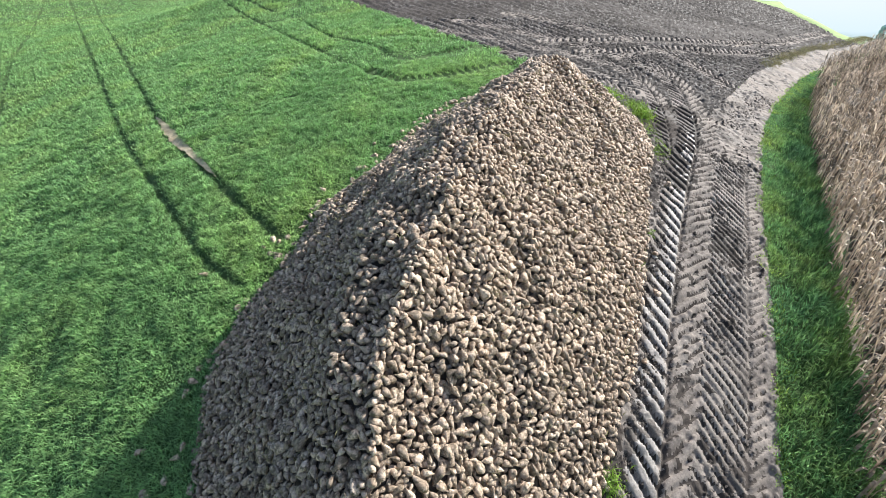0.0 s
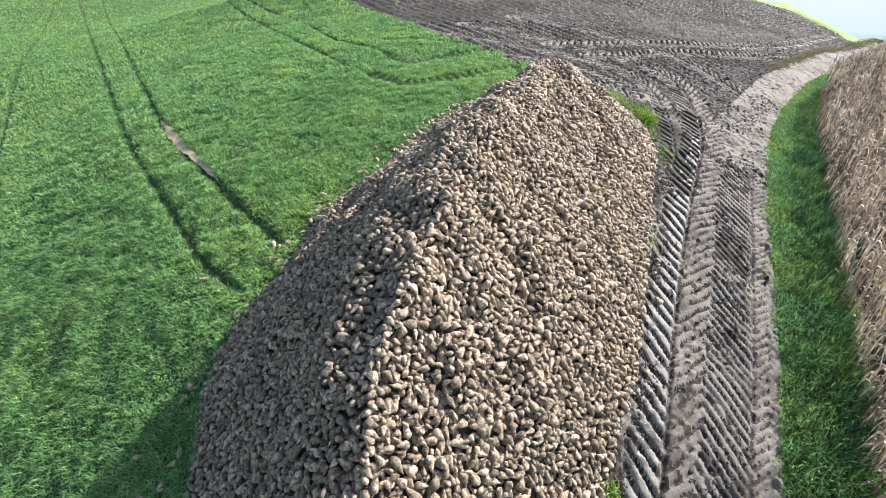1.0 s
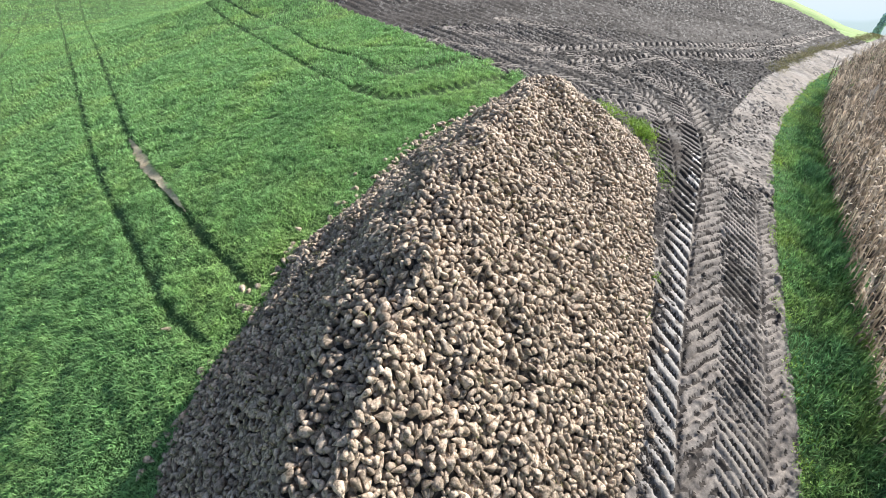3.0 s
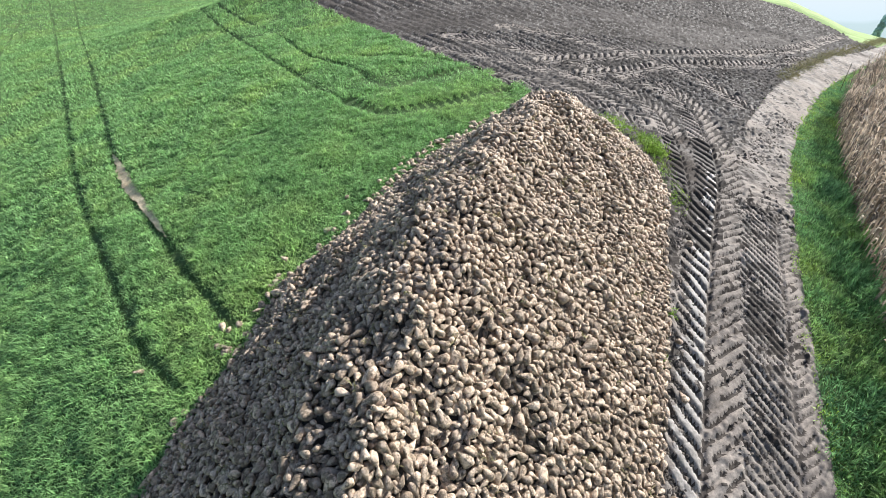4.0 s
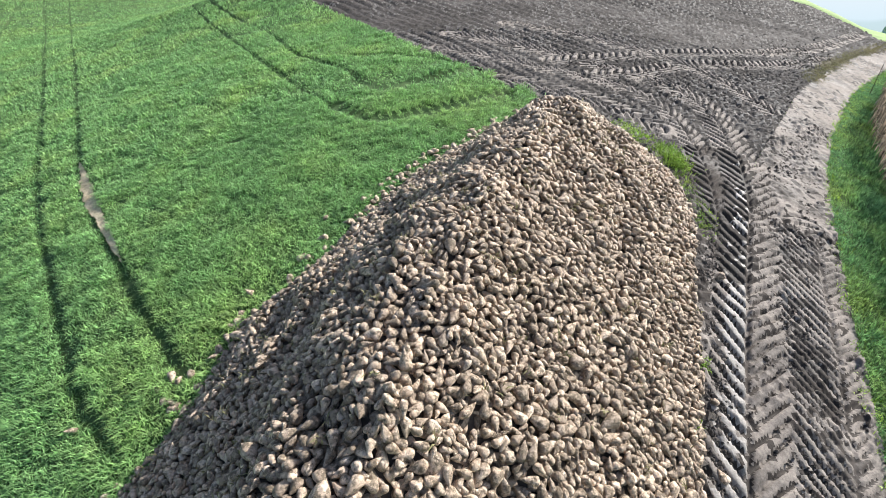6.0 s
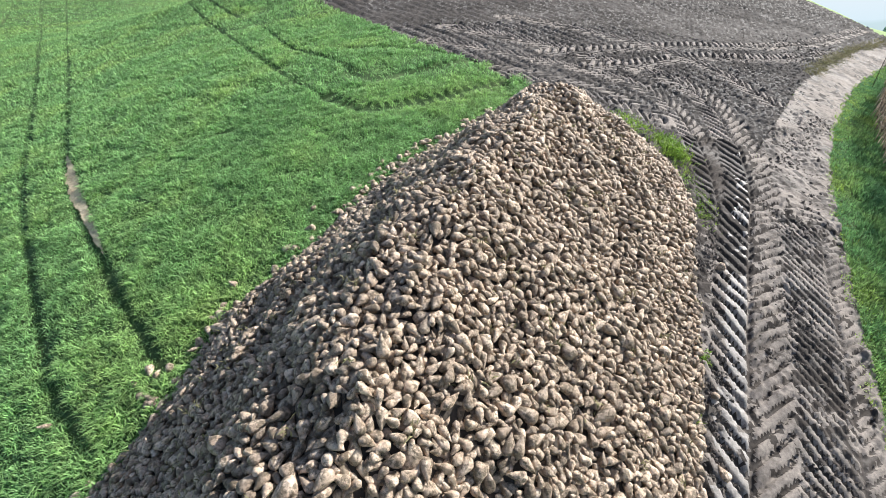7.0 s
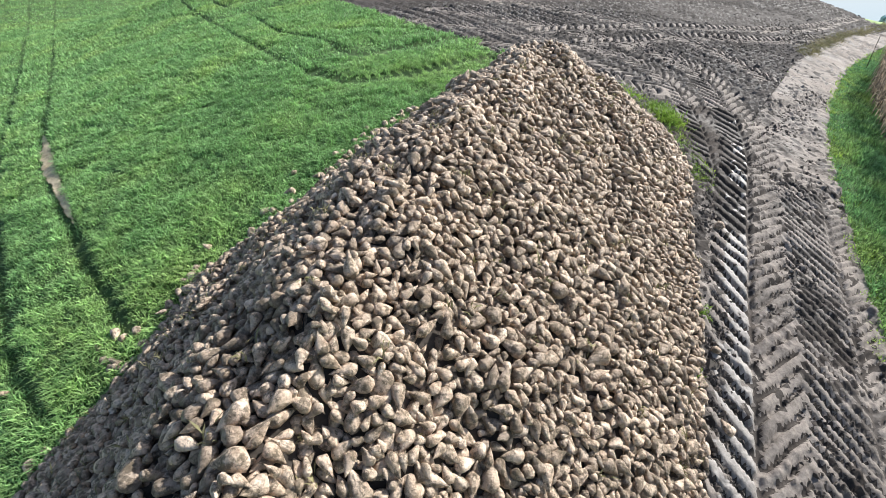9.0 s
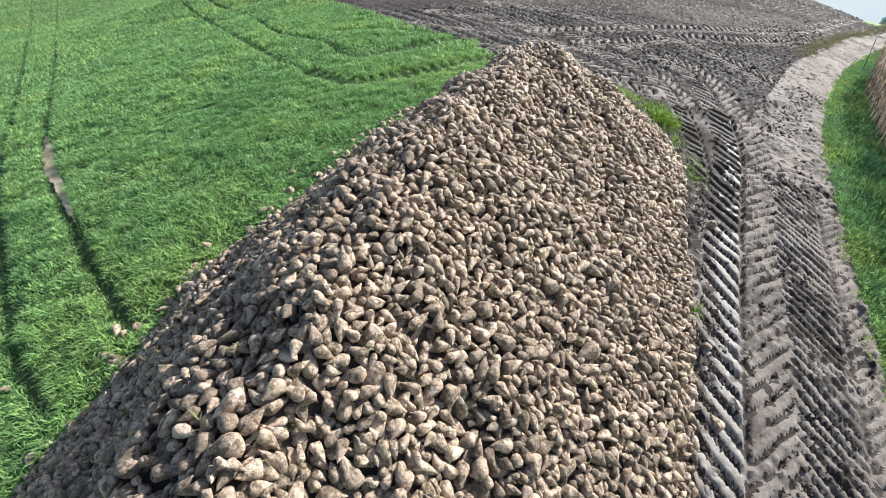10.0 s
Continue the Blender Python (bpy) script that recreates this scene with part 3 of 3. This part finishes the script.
def settle():
    """Drop beets one by one onto the heap, each to rest on those below it: places, turns and sizes."""
    r = np.random.default_rng(21)
    cell, x0, y0 = 0.02, -4.4, 1.0
    gx, gy = np.meshgrid(x0 + cell * np.arange(500), y0 + cell * np.arange(680))
    want = land(gx, gy) + heap(gx, gy)
    on = heap(gx, gy) > 0.015
    top = want - 0.1
    sy, sx = np.gradient(want, cell)
    places, frames, sizes = [], [], []
    cand_x, cand_y = [], []
    for step in (0.06, 0.052, 0.048, 0.045, 0.042, 0.04):
        cx, cy = np.meshgrid(spacing(-4.2, 5.2, step), spacing(1.4, 14.1, step))
        cand_x.append((cx + r.uniform(-0.5, 0.5, cx.shape) * step).ravel())
        cand_y.append((cy + r.uniform(-0.5, 0.5, cy.shape) * step).ravel())
    for level, (px, py) in enumerate(zip(cand_x, cand_y)):
        mix = r.permutation(len(px))
        for x, y in zip(px[mix], py[mix]):
            i, j = int((x - x0) / cell), int((y - y0) / cell)
            if not (12 < i < 487 and 12 < j < 667) or not on[j, i]:
                continue
            size = (0.13 if level < 3 else 0.105 if level < 5 else 0.085) * math.exp(r.normal(0, 0.2))
            a = r.uniform(0, 2 * math.pi)
            ax = np.array([math.cos(a), math.sin(a), 0.0])
            ax[2] = 0.8 * (sx[j, i] * ax[0] + sy[j, i] * ax[1]) + r.normal(0, 0.28)
            ax /= np.linalg.norm(ax)
            balls = [(-0.22, 0.29), (0.04, 0.275), (0.3, 0.18)]
            z = -9.0
            wins = []
            for t, w in balls:
                bx, by, rad = x + ax[0] * t * size, y + ax[1] * t * size, w * size
                i0, i1 = int((bx - rad - x0) / cell) + 1, int((bx + rad - x0) / cell) + 1
                j0, j1 = int((by - rad - y0) / cell) + 1, int((by + rad - y0) / cell) + 1
                if i1 <= i0 or j1 <= j0:
                    continue
                d2 = (gx[j0:j1, i0:i1] - bx) ** 2 + (gy[j0:j1, i0:i1] - by) ** 2
                rise = np.sqrt(np.maximum(rad * rad - d2, 0))
                hit = np.where(rise > 0, top[j0:j1, i0:i1] + rise * 0.64, -9)
                z = max(z, float(hit.max()) - ax[2] * t * size)
                wins.append((j0, j1, i0, i1, rise, ax[2] * t * size))
            if z > want[j, i] + (0.05 if level < 4 else 0.035) or not wins:
                continue
            for j0, j1, i0, i1, rise, dz in wins:
                np.maximum(top[j0:j1, i0:i1], np.where(rise > 0, z + dz + rise, -9), out=top[j0:j1, i0:i1])
            u = np.cross(ax, r.normal(size=3))
            u /= np.linalg.norm(u)
            places.append((x, y, z))
            frames.append(np.stack([u, np.cross(ax, u), ax], 1))
            sizes.append(size)
    # smaller beets wedged into the hollows that are left
    cx, cy = np.meshgrid(spacing(-4.2, 5.2, 0.045), spacing(1.4, 14.1, 0.045))
    for x, y in zip(cx.ravel() + r.uniform(-0.02, 0.02, cx.size), cy.ravel() + r.uniform(-0.02, 0.02, cx.size)):
        i, j = int((x - x0) / cell), int((y - y0) / cell)
        if not (12 < i < 487 and 12 < j < 667) or not on[j, i] or top[j, i] > want[j, i] - 0.035:
            continue
        size = r.uniform(0.1, 0.14)
        a = r.uniform(0, 2 * math.pi)
        ax = np.array([math.cos(a), math.sin(a), 0.8 * (sx[j, i] * math.cos(a) + sy[j, i] * math.sin(a)) + r.normal(0, 0.15)])
        ax /= np.linalg.norm(ax)
        z = want[j, i] - 0.035 - r.uniform(0, 0.02)
        near = (gx[j - 2:j + 3, i - 2:i + 3] - x) ** 2 + (gy[j - 2:j + 3, i - 2:i + 3] - y) ** 2
        np.maximum(top[j - 2:j + 3, i - 2:i + 3], np.where(near < 0.002, z + 0.02, -9), out=top[j - 2:j + 3, i - 2:i + 3])
        u = np.cross(ax, r.normal(size=3))
        u /= np.linalg.norm(u)
        places.append((x, y, z))
        frames.append(np.stack([u, np.cross(ax, u), ax], 1))
        sizes.append(size)
    places, frames, sizes = np.array(places), np.array(frames), np.array(sizes)
    i, j = ((places[:, 0] - x0) / cell).astype(int), ((places[:, 1] - y0) / cell).astype(int)
    cover = np.min([top[np.clip(j + b, 0, 679), np.clip(i + a, 0, 499)] for a, b in ((0, 0), (2, 0), (-2, 0), (0, 2), (0, -2))], axis=0)
    seen = cover < places[:, 2] + 0.6 * sizes
    return places[seen], frames[seen], sizes[seen]


pile = new("beet_pile")
tagged(pile, "long heap of earthy harvested sugar beets beside a track", "beet heap")
# added dark sheet just below the beets, as painted shade in their gaps
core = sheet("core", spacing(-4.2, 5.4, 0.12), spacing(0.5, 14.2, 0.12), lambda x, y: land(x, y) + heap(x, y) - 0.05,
             lambda x, y: heap(x, y) > 0.0, SOIL_AND_GAPS)
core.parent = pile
P, R, SIZE = settle()
order = np.argsort(np.linalg.norm(P - np.array([0.4, 4.7, 2.0]), axis=1))
shown = order[:300]
rest = order[300:]
GRADES = [[beet_shape(s, g) for s in range(10)] for g in range(3)]
Vs, Fs, k = [], [], 0
kind = RNG.integers(0, 10, len(P))
grade = np.where(P[:, 1] < 5.1, 0, np.where(P[:, 1] < 7.4, 1, 2))
for s in range(10):
    for g in range(3):
        sel = rest[(kind[rest] == s) & (grade[rest] == g)]
        if not len(sel):
            continue
        V, F = GRADES[g][s]
        W = np.einsum("nij,vj->nvi", R[sel] * SIZE[sel][:, None, None], V) + P[sel][:, None, :]
        Vs.append(W.reshape(-1, 3))
        Fs.append((F[None] + (np.arange(len(sel)) * len(V))[:, None, None]).reshape(-1, 3) + k)
        k += len(sel) * len(V)
beets = bulk("beet_layer", np.concatenate(Vs), np.concatenate(Fs), BEET, True, pile)
tagged(beets, kind="stuff")
beet_meshes = []
for s in range(10):
    ob = bulk("beet", GRADES[0][s][0], GRADES[0][s][1], BEET, True)
    beet_meshes.append(ob.data)
    bpy.data.objects.remove(ob)
for i in shown:
    ob = new("beet", beet_meshes[kind[i]])
    ob.parent = pile
    ob.matrix_world = Matrix.Translation(P[i]) @ Matrix(R[i].tolist()).to_4x4() @ Matrix.Scale(SIZE[i], 4)


# beets that rolled off the heap into the wheat and onto the track
LOOSE = [(-3.83, 4.71), (-3.76, 4.86), (-3.71, 5.05), (-3.6, 5.14), (-3.5, 5.28), (-3.34, 5.93), (-3.22, 6.05), (-2.93, 7.2), (-2.86, 6.88),
         (-2.7, 6.8), (-3.2, 7.12), (-4.31, 4.04), (-3.77, 3.64), (-3.7, 3.88), (-3.64, 4.0), (-4.02, 3.52), (-1.66, 8.98), (-2.1, 8.0),
         (-4.23, 6.78), (-3.06, 7.26), (-3.02, 6.95), (-2.9, 6.84), (-2.45, 7.9), (-2.36, 8.04), (-2.5, 7.55), (3.7, 6.7), (3.45, 5.9), (4.6, 8.6), (2.9, 4.75)]
for y in np.arange(6.9, 13.4, 0.21):
    LOOSE.append((float(np.interp(y, PILE_Y, PILE_L)) - abs(RNG.normal(0.03, 0.12)), float(y + RNG.uniform(-0.1, 0.1))))
for y in np.arange(9.6, 12.8, 0.075):
    LOOSE.append((float(np.interp(y, PILE_Y, PILE_L)) - abs(RNG.normal(0.05, 0.22)), float(y + RNG.uniform(-0.1, 0.1))))
for i, (x, y) in enumerate(LOOSE):
    ob = new("beet", beet_meshes[i % 10])
    ob.matrix_world = pose(x, y, float(land(x, y)) + 0.05, 90 + 25 * math.sin(i * 3.1), 0, i * 77 % 360) @ Matrix.Scale(0.15 + 0.02 * math.sin(i * 1.7), 4)
    tagged(ob, "single sugar beet fallen beside the heap", "beet", group="loose beets round the heap")


# ---- ripe maize ----
def strip(points, widths, across):
    """A leaf as a strip of quads along points."""
    V, F = [], []
    for p, w in zip(points, widths):
        V += [p - across * w * 0.5, p + across * w * 0.5]
    for j in range(len(points) - 1):
        F.append((2 * j, 2 * j + 1, 2 * j + 3, 2 * j + 2))
    return V, F


def maize_shape(seed):
    r = np.random.default_rng(seed)
    V, F = [], []

    pieces = []

    def add(v, f, name):
        k = len(V)
        pieces.append((name, np.array(v), np.array(f)))
        V.extend(v)
        F.extend([tuple(i + k for i in q) for q in f])

    tall = 1.0
    leanx, leany = r.normal(0, 0.05, 2)
    spine = lambda t: np.array([leanx * t * t, leany * t * t, t * tall])
    for a in (0, math.pi / 2):
        add(*strip([spine(t) for t in (0, 0.5, 1.0)], [0.014, 0.012, 0.006], np.array([math.cos(a), math.sin(a), 0])), "stalk")
    for j in range(12):
        t = 0.12 + 0.072 * j
        a = (j % 2) * math.pi + r.normal(0, 0.6)
        out = np.array([math.cos(a), math.sin(a), 0])
        ac = np.array([-math.sin(a), math.cos(a), r.normal(0, 0.35)])
        ln, up, droop = r.uniform(0.1, 0.17), r.uniform(0.05, 0.1), r.uniform(0.14, 0.3)
        if t > 0.55:
            ln, up, droop = r.uniform(0.11, 0.19), r.uniform(0.07, 0.13), r.uniform(0.08, 0.26)
        pts = [spine(t) + out * ln * (u - 0.3 * u ** 3) + np.array([0, 0, up * math.sin(u * 2.6) - droop * u ** 2.4]) for u in (0, 0.25, 0.5, 0.75, 1.0)]
        add(*strip(pts, [0.014, 0.029, 0.027, 0.018, 0.004], ac), "leaf")
    for j in range(4):
        a = r.uniform(0, 6.3)
        out = np.array([math.cos(a), math.sin(a), 0])
        add(*strip([spine(1.0), spine(1.0) + out * 0.04 + np.array([0, 0, 0.08]), spine(1.0) + out * 0.1 + np.array([0, 0, 0.1])], [0.008, 0.008, 0.004], np.array([-out[1], out[0], 0])), "tassel")
    return np.array(V), np.array(F), pieces


MAIZE = [maize_shape(s) for s in range(8)]
PLANT_PARTS = {}
x, y, rot = [], [], []
edge = np.array(MAIZE_EDGE)
d = np.diff(edge, axis=0)
ln = np.concatenate([[0], np.cumsum(np.hypot(d[:, 0], d[:, 1]))])
for row in range(10):
    s = np.arange(0, min(ln[-1], 56), 0.15) + RNG.uniform(-0.05, 0.05, len(np.arange(0, min(ln[-1], 56), 0.15)))
    px, py = np.interp(s, ln, edge[:, 0]), np.interp(s, ln, edge[:, 1])
    tx, ty = np.gradient(px), np.gradient(py)
    tl = np.hypot(tx, ty)
    off = 0.12 + 0.62 * row + RNG.normal(0, 0.05, len(s))
    x.append(px + ty / tl * off)
    y.append(py - tx / tl * off)
per_row = len(x[0])
x, y = np.concatenate(x), np.concatenate(y)
n = len(x)
size = np.interp(y, [6, 10, 20], [1.42, 1.4, 1.2]) * RNG.normal(1, 0.08, n)
single = np.zeros(n, bool)
single[np.nonzero((np.arange(n) < per_row) & (y > 3.2) & (y < 9.5))[0][:44]] = True
a = RNG.uniform(0, 6.28, n)
kind = RNG.integers(0, 8, n)
Vs, Fs, k = [], [], 0
for s in range(8):
    sel = np.nonzero((kind == s) & ~single)[0]
    V, F = MAIZE[s][0], MAIZE[s][1]
    c, si = np.cos(a[sel])[:, None], np.sin(a[sel])[:, None]
    W = np.stack([(c * V[:, 0] - si * V[:, 1]) * size[sel][:, None] + x[sel][:, None], (si * V[:, 0] + c * V[:, 1]) * size[sel][:, None] + y[sel][:, None],
                  V[:, 2] * size[sel][:, None] + land(x[sel], y[sel])[:, None]], 2)
    Vs.append(W.reshape(-1, 3))
    Fs.append((F[None] + (np.arange(len(sel)) * len(V))[:, None, None]).reshape(-1, 4) + k)
    k += len(sel) * len(V)
for i in np.nonzero(single)[0]:
    plant = new("maize_plant")
    tagged(plant, "ripe dry maize plant at the edge of the field", "maize plant", group="edge row of maize")
    if kind[i] not in PLANT_PARTS:
        PLANT_PARTS[kind[i]] = []
        for name, V, F in MAIZE[kind[i]][2]:
            ob = bulk(name, V, F, CORN)
            PLANT_PARTS[kind[i]].append((name, ob.data))
            bpy.data.objects.remove(ob)
    for name, data in PLANT_PARTS[kind[i]]:
        new(name, data).parent = plant
    plant.matrix_world = pose(x[i], y[i], float(land(x[i], y[i])), 0, 0, math.degrees(a[i])) @ Matrix.Scale(size[i], 4)
maize = bulk("maize", np.concatenate(Vs), np.concatenate(Fs), CORN)
tagged(maize, "stand of ripe dry maize with drooping straw-coloured leaves", "maize", kind="stuff")

# ---- tufts, clods and weeds ----
def spread(n, seed, around, width):
    """Places strewn along a line."""
    r = np.random.default_rng(seed)
    p = np.array(around)
    seg = np.concatenate([[0], np.cumsum(np.hypot(*np.diff(p, axis=0).T))])
    s = r.uniform(0, seg[-1], n)
    return np.interp(s, seg, p[:, 0]) + r.normal(0, width, n), np.interp(s, seg, p[:, 1]) + r.normal(0, width, n)


for n, line, width, tall, seed in ((1500, [(5.0, 12.0), (5.12, 11.7), (5.02, 11.4)], 0.13, 0.13, 61), (700, [(4.4, 12.9), (4.75, 12.4)], 0.17, 0.07, 62),
                                   (900, [(4.95, 11.1), (4.95, 10.2), (4.75, 9.6)], 0.13, 0.07, 63), (160, [(3.3, 6.72), (3.36, 6.8)], 0.06, 0.1, 64),
                                   (160, [(3.25, 6.33), (3.3, 6.4)], 0.06, 0.1, 65), (300, [(1.95, 3.2), (2.05, 3.35)], 0.08, 0.13, 66),
                                   (130, [(3.7, 7.1), (3.75, 7.2)], 0.05, 0.08, 67), (90, [(2.5, 4.75), (2.6, 4.9)], 0.05, 0.08, 68)):
    x, y = spread(n, seed, line, width)
    tuft = grass("grass_tuft", [leaves(x, y, land(x, y) + 0.0, np.full(n, tall), 0.014, seed, 0.9)], FRESH)
    tagged(tuft, "fresh green grass tuft at the foot of the heap", "grass", group="grass tufts", kind="stuff")
x, y = spread(15000, 71, [(12.6, 18.7), (14.3, 20.4), (17.5, 23.3), (22.2, 26.8), (28, 31.2)], 0.16)
DRYGRASS = material("bank_grass", [(0.14, 0.15, 0.065), (0.22, 0.205, 0.1), (0.28, 0.25, 0.13)], 1.0, 6.0, 0.7, 0, island=0.3, translucent=0.3)
bank = grass("bank_grass", [leaves(x, y, land(x, y), np.full(15000, 0.07), 0.013, 72, 1.0)], DRYGRASS)
tagged(bank, "low olive-brown grass bank between ploughland and track", "grass", kind="stuff")


def stones(name, x, y, z, size, seed, mat):
    """Small angular lumps, joined."""
    r = np.random.default_rng(seed)
    n = len(x)
    oct_v = np.array([(1, 0, 0), (0, 1, 0), (-1, 0, 0), (0, -1, 0), (0, 0, 0.75), (0, 0, -0.75)], float)
    oct_f = np.array([(0, 1, 4), (1, 2, 4), (2, 3, 4), (3, 0, 4), (1, 0, 5), (2, 1, 5), (3, 2, 5), (0, 3, 5)])
    W = oct_v[None] * r.uniform(0.6, 1.4, (n, 6, 1)) * (size * r.lognormal(0, 0.4, n))[:, None, None]
    a = r.uniform(0, 6.28, n)
    c, s2 = np.cos(a)[:, None], np.sin(a)[:, None]
    W = np.stack([c * W[:, :, 0] - s2 * W[:, :, 1] + x[:, None], s2 * W[:, :, 0] + c * W[:, :, 1] + y[:, None], W[:, :, 2] + z[:, None]], 2)
    return bulk(name, W.reshape(-1, 3), (oct_f[None] + (np.arange(n) * 6)[:, None, None]).reshape(-1, 3), mat)


CLOD = material("soil_clod", [(0.06, 0.05, 0.042), (0.1, 0.085, 0.072), (0.15, 0.13, 0.11)], 5.0, 30.0, 0.9, 0.4, 60.0, island=0.3)
foot = [(a + 0.12, b) for a, b in zip(PILE_R, PILE_Y)][1:11]
x, y = spread(4200, 81, foot, 0.12)
margin = stones("soil_crumbs", x, y, land(x, y) + 0.02 + 0.6 * heap(x, y), 0.018, 82, CLOD)
tagged(margin, "crumbs of dark soil and small stones along the heap's foot", "soil", kind="stuff")
x, y = spread(3000, 83, [(3.3, 3.2), (4.1, 5.1), (4.8, 6.8), (5.6, 8.6), (6.6, 10.4), (8.3, 12.6), (11, 16)], 0.3)
crumbs = stones("track_clods", x, y, land(x, y) + 0.02, 0.016, 84, CLOD)
tagged(crumbs, "dark clods dropped on the track", "soil", kind="stuff")
x, y = spread(2600, 85, [(5.0, 16.5), (9, 15.6), (12.5, 19), (16, 23)], 0.9)
ok = inside(x, y, FIELD_ZONE)
x, y = x[ok], y[ok]
lumps = stones("field_clods", x, y, land(x, y) + 0.02, 0.02, 86, PLOUGH)
tagged(lumps, "loose clods on the harvested field", "soil", kind="stuff")
sel = RNG.choice(len(P), 420, replace=False)
x, y = P[sel, 0].repeat(7) + RNG.normal(0, 0.03, 420 * 7), P[sel, 1].repeat(7) + RNG.normal(0, 0.03, 420 * 7)
trash = grass("beet_leaves", [leaves(x, y, P[sel, 2].repeat(7) + 0.01, np.full(len(x), 0.075), 0.012, 91, 1.4)], DRYGRASS)
tagged(trash, "withered leaf scraps caught between the beets", "leaf", kind="stuff")

# dry weed standing at the verge
weed = new("dry_weed")
weed.location = (14.9, 18.8, float(land(14.9, 18.8)))
tagged(weed, "tall dark dry weed stalk on the verge", "weed")
WEED = material("dry_weed", [(0.07, 0.06, 0.04), (0.12, 0.1, 0.06)], 4.0, 20.0, 0.9, 0)
for name, V, F in (("stem", *strip([np.array([0, 0, z]) for z in (0, 0.5, 1.0)], [0.03, 0.025, 0.012], np.array([1.0, 0, 0]))),
                   ("seed_head", *strip([np.array([0.01, 0, z]) for z in (0.7, 0.9, 1.05)], [0.02, 0.07, 0.02], np.array([0.8, 0.6, 0])))):
    bulk(name, np.array(V), np.array(F), WEED, parent=weed)

# ---- far tree beyond the crest ----
def far_tree(x, y, tall, seed):
    """A conifer: tapered trunk and whorls of drooping sprays with gaps."""
    r = np.random.default_rng(seed)
    z0 = float(land(x, y)) - 0.3
    tree = new("conifer")
    tree.location = (x, y, z0)
    tagged(tree, "solitary conifer beyond the crest with haze painted into its needles", "tree")
    bm = bmesh.new()
    bmesh.ops.create_cone(bm, cap_ends=True, segments=8, radius1=0.02 * tall, radius2=0.004 * tall, depth=tall, matrix=Matrix.Translation((0, 0, tall / 2)))
    me = bpy.data.meshes.new("trunk")
    bm.to_mesh(me)
    bm.free()
    me.materials.append(SOIL_AND_GAPS)
    new("trunk", me).parent = tree
    t = r.uniform(0.06, 1.0, 900)
    a = r.uniform(0, 6.28, 900)
    d = (1 - t) * 0.13 * tall * r.uniform(0.15, 1.0, 900) ** 0.6 + 0.02 * tall
    V, F = leaves(d * np.cos(a), d * np.sin(a), t * tall - d * 0.25, np.full(900, 0.13 * tall), 0.05 * tall, seed, 0.7)
    crown = bulk("crown", V, F, HAZED_NEEDLE, parent=tree)
    return tree


# needle colour paled and blued to carry the haze of distance
HAZED_NEEDLE = material("needles_painted_haze", [(0.42, 0.54, 0.58), (0.48, 0.6, 0.64)], 1.0, 4.0, 0.9, 0, island=0.3)
far_tree(273.0, 309.0, -42.0 - float(land(273.0, 309.0)), 5)

# ---- hazy distance, painted on a glowing ring ----
HAZE_GLOW = bpy.data.materials.new("haze")
HAZE_GLOW.use_nodes = True
hn, hl = HAZE_GLOW.node_tree.nodes, HAZE_GLOW.node_tree.links
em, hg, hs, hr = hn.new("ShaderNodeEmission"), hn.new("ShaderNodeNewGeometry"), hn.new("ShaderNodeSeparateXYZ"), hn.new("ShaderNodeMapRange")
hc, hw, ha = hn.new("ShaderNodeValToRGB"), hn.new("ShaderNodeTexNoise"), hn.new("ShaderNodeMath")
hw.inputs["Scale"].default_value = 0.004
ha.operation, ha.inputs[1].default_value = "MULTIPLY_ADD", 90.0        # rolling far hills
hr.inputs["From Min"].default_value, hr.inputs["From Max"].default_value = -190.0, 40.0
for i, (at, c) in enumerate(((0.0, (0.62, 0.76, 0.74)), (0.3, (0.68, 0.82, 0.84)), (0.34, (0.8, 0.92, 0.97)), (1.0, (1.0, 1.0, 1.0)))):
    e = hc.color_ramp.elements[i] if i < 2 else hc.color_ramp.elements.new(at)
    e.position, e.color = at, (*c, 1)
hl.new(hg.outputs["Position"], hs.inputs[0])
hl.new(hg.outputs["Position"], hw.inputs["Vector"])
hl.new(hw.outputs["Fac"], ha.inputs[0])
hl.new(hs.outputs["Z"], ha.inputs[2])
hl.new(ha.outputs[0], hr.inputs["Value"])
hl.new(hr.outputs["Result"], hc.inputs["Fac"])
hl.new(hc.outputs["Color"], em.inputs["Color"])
# the ring emits its own light in place of sunlit haze
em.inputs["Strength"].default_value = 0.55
hl.new(em.outputs[0], hn["Material Output"].inputs["Surface"])
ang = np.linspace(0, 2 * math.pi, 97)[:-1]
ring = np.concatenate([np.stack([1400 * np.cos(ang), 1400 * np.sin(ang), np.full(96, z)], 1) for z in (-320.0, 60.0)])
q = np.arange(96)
backdrop = bulk("backdrop", ring, np.stack([q, (q + 1) % 96, (q + 1) % 96 + 96, q + 96], 1), HAZE_GLOW, True)
tagged(backdrop, "glowing backdrop painted as pale haze over the far valley", "haze", kind="structure")
